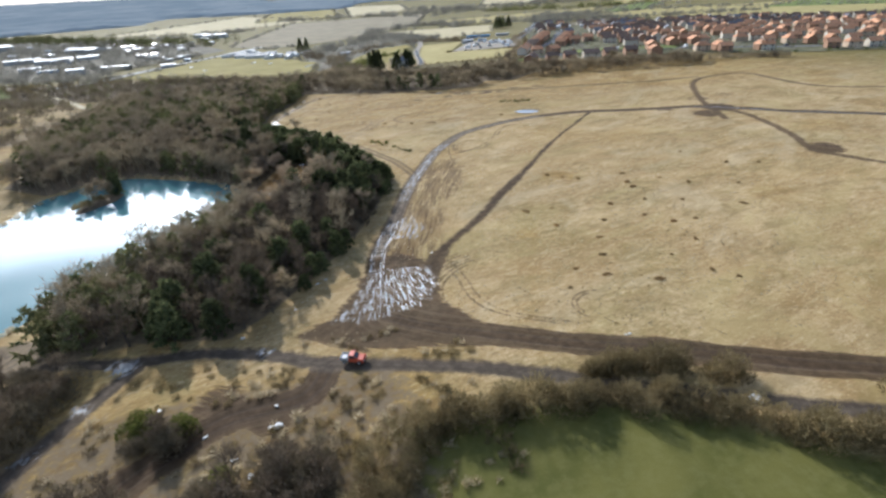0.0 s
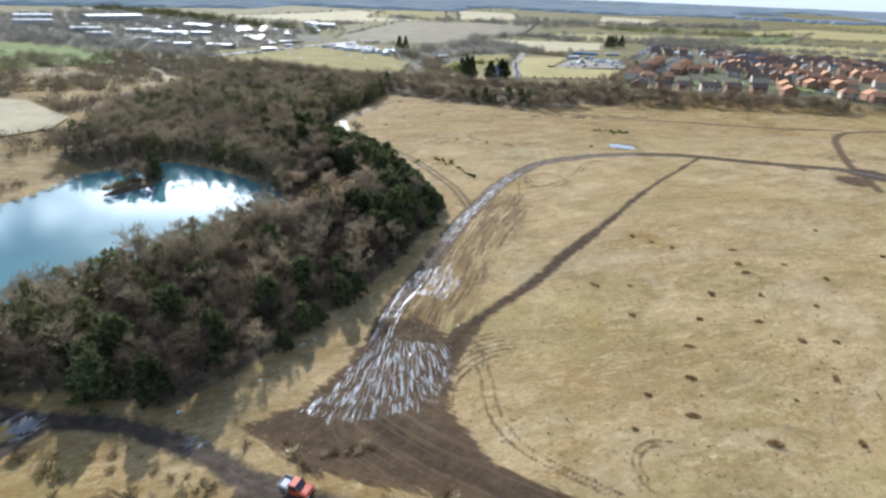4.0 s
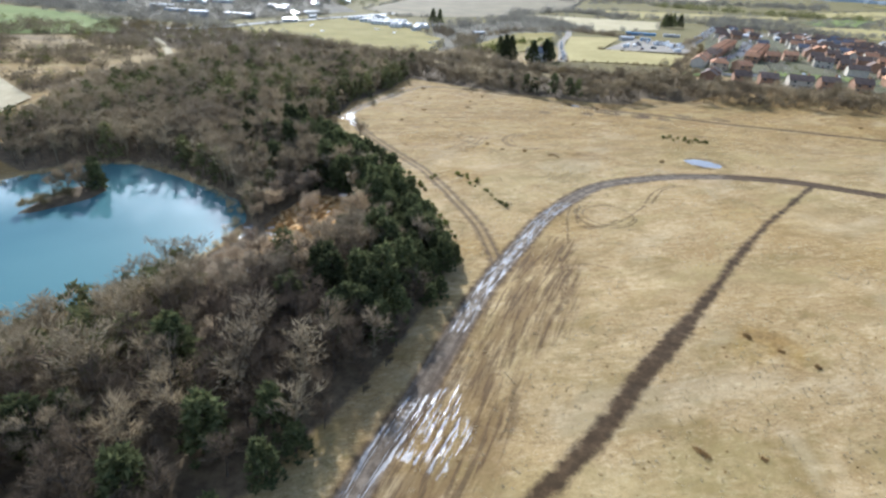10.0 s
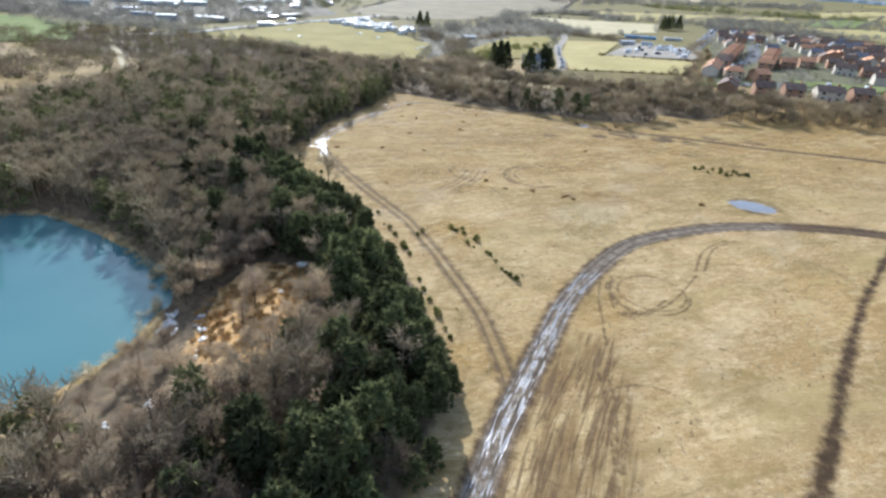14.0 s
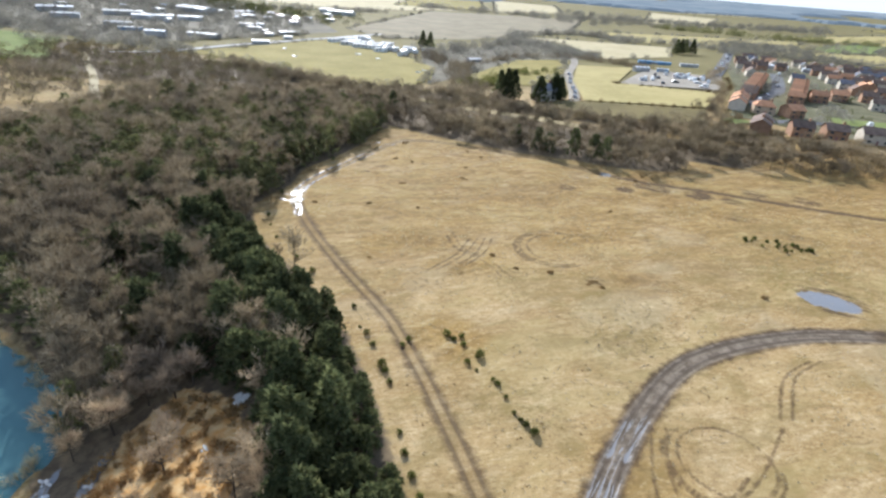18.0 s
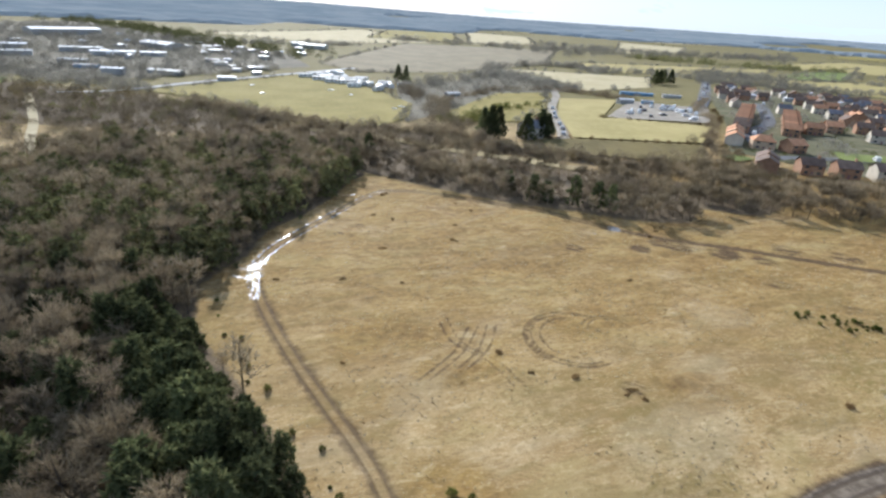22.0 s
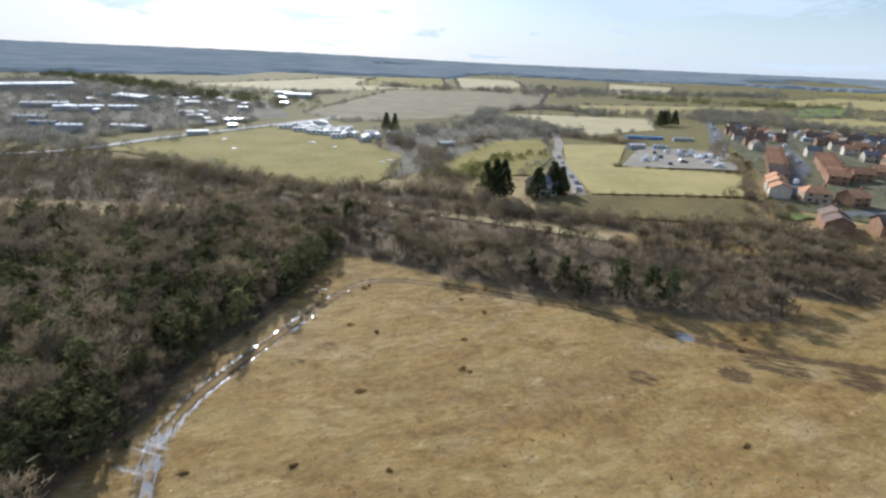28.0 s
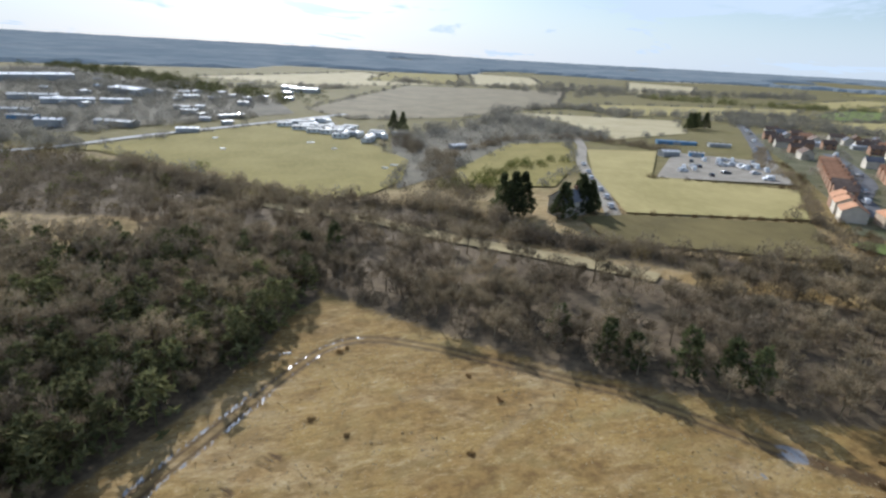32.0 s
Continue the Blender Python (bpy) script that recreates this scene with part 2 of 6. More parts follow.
def finish(n, colour, rough=0.9, bump=None, metal=0.0, strength=0.4, distance=0.1, spec=0.3):
    b = n.add("ShaderNodeBsdfPrincipled")
    n.put(b.inputs["Base Color"], colour), n.put(b.inputs["Roughness"], rough), n.put(b.inputs["Metallic"], metal)
    n.put(b.inputs["Specular IOR Level"], spec)
    if bump is not None:
        k = n.add("ShaderNodeBump")
        k.inputs["Strength"].default_value, k.inputs["Distance"].default_value = strength, distance
        n.put(k.inputs["Height"], bump)
        n.put(b.inputs["Normal"], k.outputs[0])
    n.put(n.add("ShaderNodeOutputMaterial").inputs[0], b.outputs[0])
    return b


def plain(name, c1, c2, size=1.0, rough=0.8, metal=0.0, spec=0.3, each=0.0, bump=0.0):
    """A surface of two mixed colours; each: how far whole objects differ."""
    m, n = material(name)
    pos = n.add("ShaderNodeTexCoord").outputs["Object"]
    v = n.noise(1.0 / size, 4, 0.6, pos)
    colour = n.mix(n.step(v, 0.3, 0.7), c1, c2)
    if each:
        r = n.add("ShaderNodeObjectInfo").outputs["Random"]
        colour = n.mix(1.0, colour, n.mix(r, (1 - each,) * 3, (1 + each,) * 3), "MULTIPLY")
    finish(n, colour, rough, n.noise(4.0 / size, 3, 0.6, pos) if bump else None, metal, bump, 0.05, spec)
    return m


def leafy(name, c1, c2, each=0.25, rough=0.8, through=0.28):
    """Leaves, needles or twigs: colour differs tree by tree and sprig by sprig."""
    m, n = material(name)
    r = n.add("ShaderNodeObjectInfo").outputs["Random"]
    g = n.add("ShaderNodeNewGeometry")
    colour = n.mix(g.outputs["Random Per Island"], c1, c2)
    patch = n.noise(0.05, 2, 0.5, g.outputs["Position"])
    colour = n.mix(1.0, colour, n.mix(n.step(patch, 0.3, 0.7), (0.75, 0.75, 0.78), (1.2, 1.2, 1.15)), "MULTIPLY")
    colour = n.mix(1.0, colour, n.mix(r, (1 - each, 1 - each, 1 - each), (1 + each, 1 + each * 0.9, 1 + each * 0.7)), "MULTIPLY")
    d = n.add("ShaderNodeBsdfDiffuse")
    n.put(d.inputs[0], colour)
    s = n.add("ShaderNodeBsdfTranslucent")
    n.put(s.inputs[0], colour)
    mix = n.add("ShaderNodeMixShader")
    mix.inputs[0].default_value = through
    n.put(mix.inputs[1], d.outputs[0]), n.put(mix.inputs[2], s.outputs[0])
    n.put(n.add("ShaderNodeOutputMaterial").inputs[0], mix.outputs[0])
    return m


def ground_material():
    m, n = material("rough_grassland")
    pos = n.add("ShaderNodeNewGeometry").outputs["Position"]
    big, mid = n.noise(0.022, 4, 0.55, pos), n.noise(0.11, 4, 0.6, pos)
    fine, grain = n.noise(0.75, 5, 0.65, pos), n.noise(4.5, 4, 0.7, pos)
    streak = n.noise(1.0, 4, 0.62, n.mapped(pos, (0.3, 1.0, 1), 14), 0.4)
    patch = n.noise(0.06, 3, 0.55, n.mapped(pos, (0.6, 1.4, 1), 20), 0.5)
    # dry grass
    speck = n.noise(1.7, 4, 0.7, n.mapped(pos, (0.75, 1.3, 1), 14), 0.3)
    c = n.mix(n.step(mid, 0.34, 0.66), (0.515, 0.352, 0.182), (0.385, 0.245, 0.105))
    c = n.mix(n.math("MULTIPLY", n.step(fine, 0.44, 0.76), 0.75), c, (0.60, 0.425, 0.24))
    c = n.mix(n.math("MULTIPLY", n.step(fine, 0.46, 0.28), 0.5), c, (0.265, 0.168, 0.078))
    c = n.mix(n.math("MULTIPLY", n.step(big, 0.46, 0.66), 0.6), c, (0.415, 0.257, 0.10))
    c = n.mix(n.math("MULTIPLY", n.step(patch, 0.48, 0.66), 0.75), c, (0.325, 0.20, 0.083))
    c = n.mix(n.math("MULTIPLY", n.step(patch, 0.46, 0.3), 0.4), c, (0.57, 0.405, 0.20))
    c = n.mix(n.math("MULTIPLY", n.step(streak, 0.5, 0.72), 0.6), c, (0.65, 0.475, 0.285))
    c = n.mix(n.math("MULTIPLY", n.step(streak, 0.45, 0.28), 0.45), c, (0.30, 0.19, 0.083))
    c = n.mix(n.math("MULTIPLY", n.attr("olive"), n.step(fine, 0.7, 0.3)), c, (0.19, 0.16, 0.05))
    c = n.mix(n.math("MULTIPLY", n.attr("rust"), n.step(mid, 0.22, 0.55)), c, (0.40, 0.25, 0.08))
    c = n.mix(n.math("MULTIPLY", n.attr("rust"), n.math("MULTIPLY", n.step(n.noise(0.45, 5, 0.7, n.mapped(pos, (0.6, 1.6, 1), 14)), 0.48, 0.72), 0.75)), c, (0.18, 0.112, 0.047))
    c = n.mix(n.math("MULTIPLY", n.step(speck, 0.48, 0.3), 0.75), c, (0.21, 0.138, 0.06))
    c = n.mix(n.math("MULTIPLY", n.step(speck, 0.53, 0.7), 0.65), c, (0.67, 0.50, 0.30))
    c = n.mix(n.math("MULTIPLY", n.step(grain, 0.55, 0.35), 0.45), c, (0.22, 0.145, 0.068))
    worn_grass = n.noise(0.17, 4, 0.6, n.mapped(pos, (0.7, 1.3, 1), 16), 0.6)
    c = n.mix(n.math("MULTIPLY", n.step(worn_grass, 0.48, 0.66), 0.65), c, (0.25, 0.172, 0.066))
    # coarse mottling: flattened dark sward and bleached tops, at three sizes
    clumps = n.noise(0.42, 6, 0.74, n.mapped(pos, (0.65, 1.35, 1), 14), 0.7)
    patches = n.noise(0.085, 5, 0.68, n.mapped(pos, (0.6, 1.5, 1), 8), 0.9)
    c = n.mix(n.math("MULTIPLY", n.step(clumps, 0.52, 0.72), 0.6), c, (0.20, 0.132, 0.058))
    c = n.mix(n.math("MULTIPLY", n.step(clumps, 0.44, 0.28), 0.5), c, (0.66, 0.50, 0.31))
    c = n.mix(n.math("MULTIPLY", n.step(patches, 0.5, 0.66), 0.5), c, (0.27, 0.18, 0.078))
    hue = n.noise(0.05, 4, 0.6, n.mapped(pos, (0.7, 1.3, 1), 30), 0.8)
    c = n.mix(n.math("MULTIPLY", n.step(hue, 0.52, 0.66), 0.35), c, (0.44, 0.33, 0.145))
    c = n.mix(n.math("MULTIPLY", n.step(hue, 0.46, 0.34), 0.22), c, (0.60, 0.475, 0.325))
    north = n.math("MULTIPLY", n.attr("rust"), n.step(n.math("ADD", n.math("MULTIPLY", patches, 0.55), n.math("MULTIPLY", clumps, 0.45)), 0.42, 0.58))
    c = n.mix(n.math("MULTIPLY", north, 0.8), c, n.mix(n.step(fine, 0.35, 0.65), (0.15, 0.08, 0.028), (0.33, 0.19, 0.066)))
    c = n.mix(1.0, c, (0.905, 0.955, 0.93), "MULTIPLY")
    # green pasture and leaf litter
    turf = n.mix(n.step(mid, 0.3, 0.7), (0.08, 0.083, 0.019), (0.135, 0.126, 0.033))
    turf = n.mix(n.math("MULTIPLY", n.step(fine, 0.4, 0.7), 0.4), turf, (0.165, 0.155, 0.055))
    c = n.mix(n.attr("turf"), c, turf)
    litter = n.mix(n.step(fine, 0.3, 0.7), (0.10, 0.075, 0.05), (0.20, 0.15, 0.09))
    c = n.mix(n.step(n.math("ADD", n.attr("litter"), n.math("MULTIPLY", n.math("SUBTRACT", fine, 0.5), 0.9)), 0.35, 0.65), c, litter)
    bracken = n.mix(n.step(fine, 0.35, 0.65), (0.50, 0.27, 0.085), (0.60, 0.43, 0.22))
    c = n.mix(n.step(n.math("ADD", n.attr("bracken"), n.math("SUBTRACT", fine, 0.5)), 0.4, 0.6), c, bracken)
    # mud of the tracks
    along = n.add("ShaderNodeSeparateXYZ")
    n.put(along.inputs[0], n.mapped(pos, (1, 1, 1), -21))

    def lengthwise(attribute, across, length, warp=0.3):
        """Noise drawn out along a track."""
        v = n.add("ShaderNodeCombineXYZ")
        n.put(v.inputs[0], n.math("MULTIPLY", n.attr(attribute), across)), n.put(v.inputs[1], n.math("MULTIPLY", along.outputs[1], length))
        return n.noise(1.0, 4, 0.65, v.outputs[0], warp)

    rag = n.math("MULTIPLY", n.math("SUBTRACT", fine, 0.5), 1.8)
    rag2 = n.math("MULTIPLY", n.math("SUBTRACT", n.noise(0.3, 3, 0.6, pos), 0.5), 3.0)
    worn = 0.0
    ruts = 0.0
    for name, wide, much in (("d_main", 1.9, 0.95), ("d_side", 1.2, 0.78), ("d_straight", 0.62, 0.94), ("d_lane", 1.35, 0.95), ("d_far", 1.1, 0.85)):
        d = n.attr(name)
        r = n.math("ADD", d, n.math("ADD", rag, n.math("MULTIPLY", rag2, 0.35 if name == "d_straight" else 0.25)))
        bare = n.math("MULTIPLY", n.step(r, wide + 0.7, wide - 0.5), much)
        if name == "d_side":     # grass still stands between the wheel ruts
            bare = n.math("MULTIPLY", bare, n.math("ADD", 0.35, n.math("MULTIPLY", n.step(n.math("ADD", d, n.math("MULTIPLY", rag, 0.15)), 0.25, 0.6), 0.65)))
        worn = n.math("MAXIMUM", worn, bare)
        pair = n.math("ABSOLUTE", n.math("SUBTRACT", n.math("ADD", d, n.math("MULTIPLY", rag, 0.15)), 0.85))
        ruts = n.math("MAXIMUM", ruts, n.math("MULTIPLY", n.step(pair, 0.42, 0.1), {"d_main": 0.75, "d_side": 0.65, "d_lane": 0.45}.get(name, 0.2)))
    ring = n.math("ADD", n.attr("d_ring"), n.math("MULTIPLY", rag, 0.35))
    lines = n.math("MULTIPLY", n.step(ring, 0.34, 0.06), n.step(n.noise(0.4, 4, 0.65, pos, 0.5), 0.24, 0.48))
    worn = n.math("MAXIMUM", worn, n.math("MULTIPLY", lines, 0.68))
    zone = n.step(n.math("ADD", n.attr("mud"), n.math("MULTIPLY", n.math("SUBTRACT", n.noise(1.0, 4, 0.65, n.mapped(pos, (1.3, 0.25, 1), 58)), 0.5), 1.5)), 0.42, 0.75)
    worn = n.math("MAXIMUM", worn, n.math("MULTIPLY", zone, 0.9))
    combed = n.math("MULTIPLY", n.step(lengthwise("d_main", 1.3, 0.1, 0.25), 0.46, 0.6), n.step(n.attr("comb"), 0.15, 0.75))
    worn = n.math("MAXIMUM", worn, n.math("MULTIPLY", combed, 0.68))
    c = n.mix(n.math("MULTIPLY", n.attr("comb"), n.math("MULTIPLY", n.step(lengthwise("d_main", 0.5, 0.08), 0.35, 0.6), 0.8)), c, (0.18, 0.112, 0.046))
    firm = n.math("MULTIPLY", n.step(n.attr("d_main"), 1.9, 1.3), n.step(n.attr("mud"), 0.5, 0.2))
    mud = n.mix(n.step(fine, 0.3, 0.7), (0.075, 0.048, 0.027), (0.15, 0.098, 0.054))
    mud = n.mix(n.math("MULTIPLY", n.step(n.attr("mud"), 0.5, 1.1), 0.8), mud, n.mix(n.step(fine, 0.3, 0.7), (0.04, 0.027, 0.017), (0.09, 0.06, 0.036)))
    mud = n.mix(n.math("MULTIPLY", n.step(n.attr("d_straight"), 1.6, 0.5), 0.95), mud, n.mix(n.step(fine, 0.35, 0.7), (0.04, 0.025, 0.014), (0.10, 0.063, 0.034)))
    mud = n.mix(n.step(n.attr("d_side"), 1.6, 1.0), mud, n.mix(n.step(fine, 0.35, 0.7), (0.125, 0.083, 0.042), (0.225, 0.16, 0.09)))
    mud = n.mix(n.step(n.attr("d_road"), 2.6, 1.4), mud, n.mix(n.step(fine, 0.35, 0.7), (0.075, 0.063, 0.053), (0.15, 0.128, 0.108)))
    mud = n.mix(1.0, mud, (0.76, 0.72, 0.68), "MULTIPLY")
    mud = n.mix(firm, mud, n.mix(n.step(fine, 0.35, 0.7), (0.11, 0.088, 0.066), (0.24, 0.195, 0.152)))
    for name, across, run in (("d_lane", 1.9, 0.07), ("d_main", 2.6, 0.09)):
        close = n.math("MULTIPLY", n.step(n.attr(name), 7.0, 4.5), 0.4)
        mud = n.mix(n.math("MULTIPLY", n.step(lengthwise(name, across, run, 0.5), 0.5, 0.66), close), mud, (0.16, 0.112, 0.072))
        mud = n.mix(n.math("MULTIPLY", n.step(lengthwise(name, across * 0.7, run * 1.4, 0.5), 0.5, 0.36), close), mud, (0.034, 0.023, 0.015))
    mud = n.mix(n.math("MULTIPLY", ruts, 0.75), mud, (0.06, 0.045, 0.035))
    c = n.mix(worn, c, mud)
    # standing water in the ruts
    fan = n.add("ShaderNodeCombineXYZ")
    n.put(fan.inputs[0], n.math("MULTIPLY", n.attr("fan_turn"), 58.0)), n.put(fan.inputs[1], n.math("MULTIPLY", n.attr("fan_far"), 0.3))
    run = n.noise(1.0, 6, 0.78, fan.outputs[0], 0.6)
    run2 = lengthwise("d_main", 2.6, 0.2)
    lines2 = n.math("MAXIMUM", n.math("MULTIPLY", n.step(run, 0.51, 0.58), n.attr("fan_on")), n.math("MULTIPLY", n.step(run2, 0.5, 0.6), n.math("SUBTRACT", 0.85, n.math("MULTIPLY", n.attr("fan_on"), 0.85))))
    pools = n.step(n.math("ADD", n.attr("pool"), n.math("MULTIPLY", n.math("SUBTRACT", n.noise(1.0, 5, 0.7, n.mapped(pos, (1.9, 0.4, 1), 12)), 0.5), 1.9)), 0.42, 0.58)
    wet = n.math("MAXIMUM", n.math("MULTIPLY", n.math("MULTIPLY", lines2, n.step(n.attr("wet"), 0.05, 0.25)), n.step(n.math("ADD", n.attr("wet"), n.math("MULTIPLY", n.math("SUBTRACT", fine, 0.5), 0.9)), 0.35, 0.7)), pools)
    # base paler than mud: sky glare on the silty water put into the colour
    c = n.mix(wet, c, (0.25, 0.25, 0.255))
    rough = n.math("SUBTRACT", 0.95, n.math("MULTIPLY", wet, 0.86))
    b = finish(n, c, rough, n.math("MULTIPLY", n.math("ADD", n.math("MULTIPLY", fine, 0.6), n.math("SUBTRACT", n.math("MULTIPLY", grain, 0.4), n.math("MULTIPLY", ruts, 0.4))),
                                   n.math("SUBTRACT", 1.0, n.math("MULTIPLY", wet, 0.9))), 0, 0.32, 0.3, n.math("ADD", 0.15, n.math("MULTIPLY", wet, 0.6)))
    return m


GROUND = ground_material()
TWIG = leafy("bare_twigs", (0.235, 0.187, 0.122), (0.385, 0.31, 0.21), 0.25)
TWIG_TAN = leafy("tan_twigs", (0.38, 0.295, 0.2), (0.55, 0.445, 0.32), 0.25)
SCRUB = leafy("scrub_twigs", (0.15, 0.118, 0.062), (0.28, 0.222, 0.118), 0.3)
NEEDLE = leafy("pine_needles", (0.068, 0.083, 0.04), (0.168, 0.178, 0.083), 0.35)
TWIG_DARK = leafy("dark_twigs", (0.125, 0.102, 0.068), (0.235, 0.195, 0.135), 0.3)
# tone raised a little for the haze over the far wood
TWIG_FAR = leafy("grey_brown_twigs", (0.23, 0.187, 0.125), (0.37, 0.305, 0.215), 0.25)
GORSE = leafy("gorse_leaves", (0.06, 0.08, 0.02), (0.17, 0.17, 0.05), 0.3)
BRACKEN = leafy("bracken", (0.48, 0.27, 0.095), (0.64, 0.47, 0.25), 0.25)
HEATHER = leafy("heather", (0.11, 0.078, 0.042), (0.21, 0.15, 0.085), 0.3)
BARK = plain("bark", (0.06, 0.048, 0.038), (0.11, 0.09, 0.07), 0.3, 0.95)
TWIG_DEEP = leafy("deep_brown_twigs", (0.095, 0.073, 0.054), (0.19, 0.15, 0.11), 0.3)
# twigs greyed and needles lightened: distance haze put into the colour
TWIG_HAZE = leafy("pale_grey_twigs", (0.235, 0.22, 0.185), (0.365, 0.345, 0.30), 0.25)
NEEDLE_HAZE = leafy("olive_needles", (0.125, 0.135, 0.062), (0.25, 0.24, 0.115), 0.3)
TUFT = leafy("dark_tussock", (0.20, 0.128, 0.058), (0.34, 0.225, 0.11), 0.3)
STRAW = leafy("dry_grass", (0.46, 0.37, 0.22), (0.66, 0.57, 0.40), 0.15, 0.8, 0.6)


def water_material():
    m, n = material("lake_water")
    pos = n.add("ShaderNodeNewGeometry").outputs["Position"]
    murk = n.mix(n.step(n.noise(0.03, 2, 0.5, pos), 0.35, 0.65), (0.08, 0.178, 0.195), (0.11, 0.22, 0.23))
    b = finish(n, murk, 0.03, n.noise(0.6, 3, 0.6, n.mapped(pos, (1, 2.2, 1), 20)), 0, 0.05, 0.1, 0.5)
    b.inputs["IOR"].default_value = 1.33
    return m


WATER = water_material()


# ---------------------------------------------------------------- ground, in one sheet to the horizon
def spaced(lo, hi, step, far_lo, far_hi, grow=1.13):
    v = list(np.arange(lo, hi + step / 2, step))
    for end, sign in ((far_lo, -1), (far_hi, 1)):
        s, p = step, lo if sign < 0 else hi
        side = []
        while (p - end) * sign < 0:
            s *= grow
            p += sign * s
            side.append(p)
        v = side[::-1] + v if sign < 0 else v + side
    return np.array(v)


def build_ground():
    xs = np.concatenate([spaced(-136, -50.5, 1.5, -4200, -51), np.arange(-50, 92.1, 0.4), spaced(93.2, 205, 1.15, 93, 4200)])
    ys = np.concatenate([spaced(-30, 1, 1.1, -1500, 1), np.arange(2, 264.1, 0.4), spaced(265.5, 306, 1.5, 265, 4300)])
    xs, ys = np.unique(np.round(xs, 3)), np.unique(np.round(ys, 3))
    gx, gy = np.meshgrid(xs, ys)
    px, py = gx.ravel(), gy.ravel()
    z = height(px, py)
    values = {}
    cap = lambda d: np.minimum(d, 40.0)
    values["d_main"] = cap(poly_dist(px, py, TRACK_A))
    values["d_side"] = cap(poly_dist(px, py, TRACK_F))
    values["d_straight"] = cap(poly_dist(px, py, TRACK_B) + 0.6 - np.interp(py, (45, 68, 80, 88, 95, 102, 120, 145), (1.0, 0.9, 1.1, 1.35, 0.95, 0.65, 0.55, 0.42)))
    lanes = [poly_dist(px, py, t) for t in (TRACK_D, TRACK_E, TRACK_E2, TRACK_E3)]
    values["d_lane"] = cap(np.minimum.reduce(lanes))
    values["d_road"] = cap(np.minimum(lanes[1], lanes[2]))
    values["d_far"] = cap(np.minimum.reduce([poly_dist(px, py, t) for t in (LOOP, LOOP_B, TRACK_F3)]))
    # tyre rings: (middle, radius, from and to degrees)
    ring = np.full(px.shape, 40.0)
    for cx, cy, r, a0, a1 in ((33.4, 132.2, 5.0, 0, 360), (33.0, 132.0, 5.9, 120, 350), (33.2, 132, 6.6, 150, 250), (23.5, 184.3, 7.9, 50, 300), (23.8, 184.4, 7.1, 60, 290), (23.6, 184.4, 7.5, 130, 230),
                              (24.2, 184.5, 6.0, 90, 270), (30, 186.5, 3.6, 20, 170), (30, 186.3, 4.6, 30, 160),
                              (12, 41, 11, 110, 195), (12, 41, 12, 95, 200), (12, 41, 13, 100, 205), (12, 41, 14, 100, 205), (12, 41, 15.1, 105, 205), (12, 41, 16.2, 105, 205), (24, 30, 4.2, 60, 220), (24, 30, 3.4, 90, 200)):
        ang = np.degrees(np.arctan2(py - cy, px - cx))
        mid, half = (a0 + a1) / 2, (a1 - a0) / 2
        off = np.abs((ang - mid + 180) % 360 - 180)
        d = np.abs(np.hypot(px - cx, py - cy) - r) + np.maximum(0, off - half) * 0.12
        ring = np.minimum(ring, d)
    for line in ([(43, 139), (48, 147), (54, 151)], [(-1, 173.5), (4, 180), (7, 187.5)], [(4.5, 176), (8, 181), (10, 188)], [(12, 172), (9, 178), (4, 183), (2, 190)], [(3, 59), (5, 48), (5.2, 40), (8, 33.5), (16, 27)]):
        for shift in (0, 1.5):
            ring = np.minimum(ring, poly_dist(px - shift, py, curve(line)))
    for line in ([(20.4, 113.2), (20.2, 110.2), (19.7, 106.5), (18.8, 101.7), (18.1, 98.1), (16.2, 94.9)], [(21.4, 112.2), (21.1, 108.3), (19.8, 103.2), (18.6, 98.8), (17.0, 95.0)], [(23.4, 111.2), (22.1, 106.6), (20.6, 102.5), (18.9, 98.1)], [(18.5, 108.7), (20.8, 110.2), (23.1, 111.0), (25.8, 111.1), (28.0, 109.9), (29.6, 108.1)], [(26.8, 137.0), (24.7, 130.1), (24.1, 125.6), (22.9, 118.9)], [(28.6, 137.0), (26.5, 130.2), (26.9, 126.4), (29.1, 125.7), (32.5, 127.3), (36.6, 130.5), (42.6, 137.6)], [(27.6, 126.7), (30.6, 126.5), (34.8, 130.1)]):
        ring = np.minimum(ring, poly_dist(px, py, curve(line)))
    values["d_ring"] = ring
    a = lambda ringline, soft: smooth(area_dist(px, py, ringline), soft, -soft)
    blob = lambda x, y, r: smooth(np.hypot(px - x, py - y), r, r * 0.35)
    mud = a([(-24, 38.6), (-17.7, 42), (-12, 52), (-9.5, 60), (-4, 62), (1, 57), (2, 52), (0.5, 41), (5, 31), (15, 24.5), (14.5, 20.5), (-2, 28), (-14, 31)], 2.5)
    mud = np.maximum(mud * 1.25, 1.5 * smooth(poly_dist(px, py, TRACK_D), 3.9, 1.0))
    mud = np.maximum(mud, 1.3 * smooth(poly_dist(px, py, TRACK_E3), 4.0, 1.0))
    mud = np.maximum(mud, 0.35 * a([(-9, 56), (-2, 80), (6, 100), (13, 118), (18, 118), (17, 95), (9, 76), (4, 60)], 3))
    mud = np.maximum(mud, 1.3 * smooth(poly_dist(px, py, TRACK_B), 3.4, 0.8) * smooth(py, 68, 52))
    mud = np.maximum(mud, 0.85 * smooth(poly_dist(px, py, TRACK_B), 2.3, 0.5) * smooth(py, 104, 90) * smooth(py, 70, 84))
    values["comb"] = a([(-8, 58), (-2, 78), (6, 98), (13, 114), (19, 122), (24, 120), (22.5, 106), (18, 91), (11, 84), (9, 74), (5, 62), (0, 56)], 3)
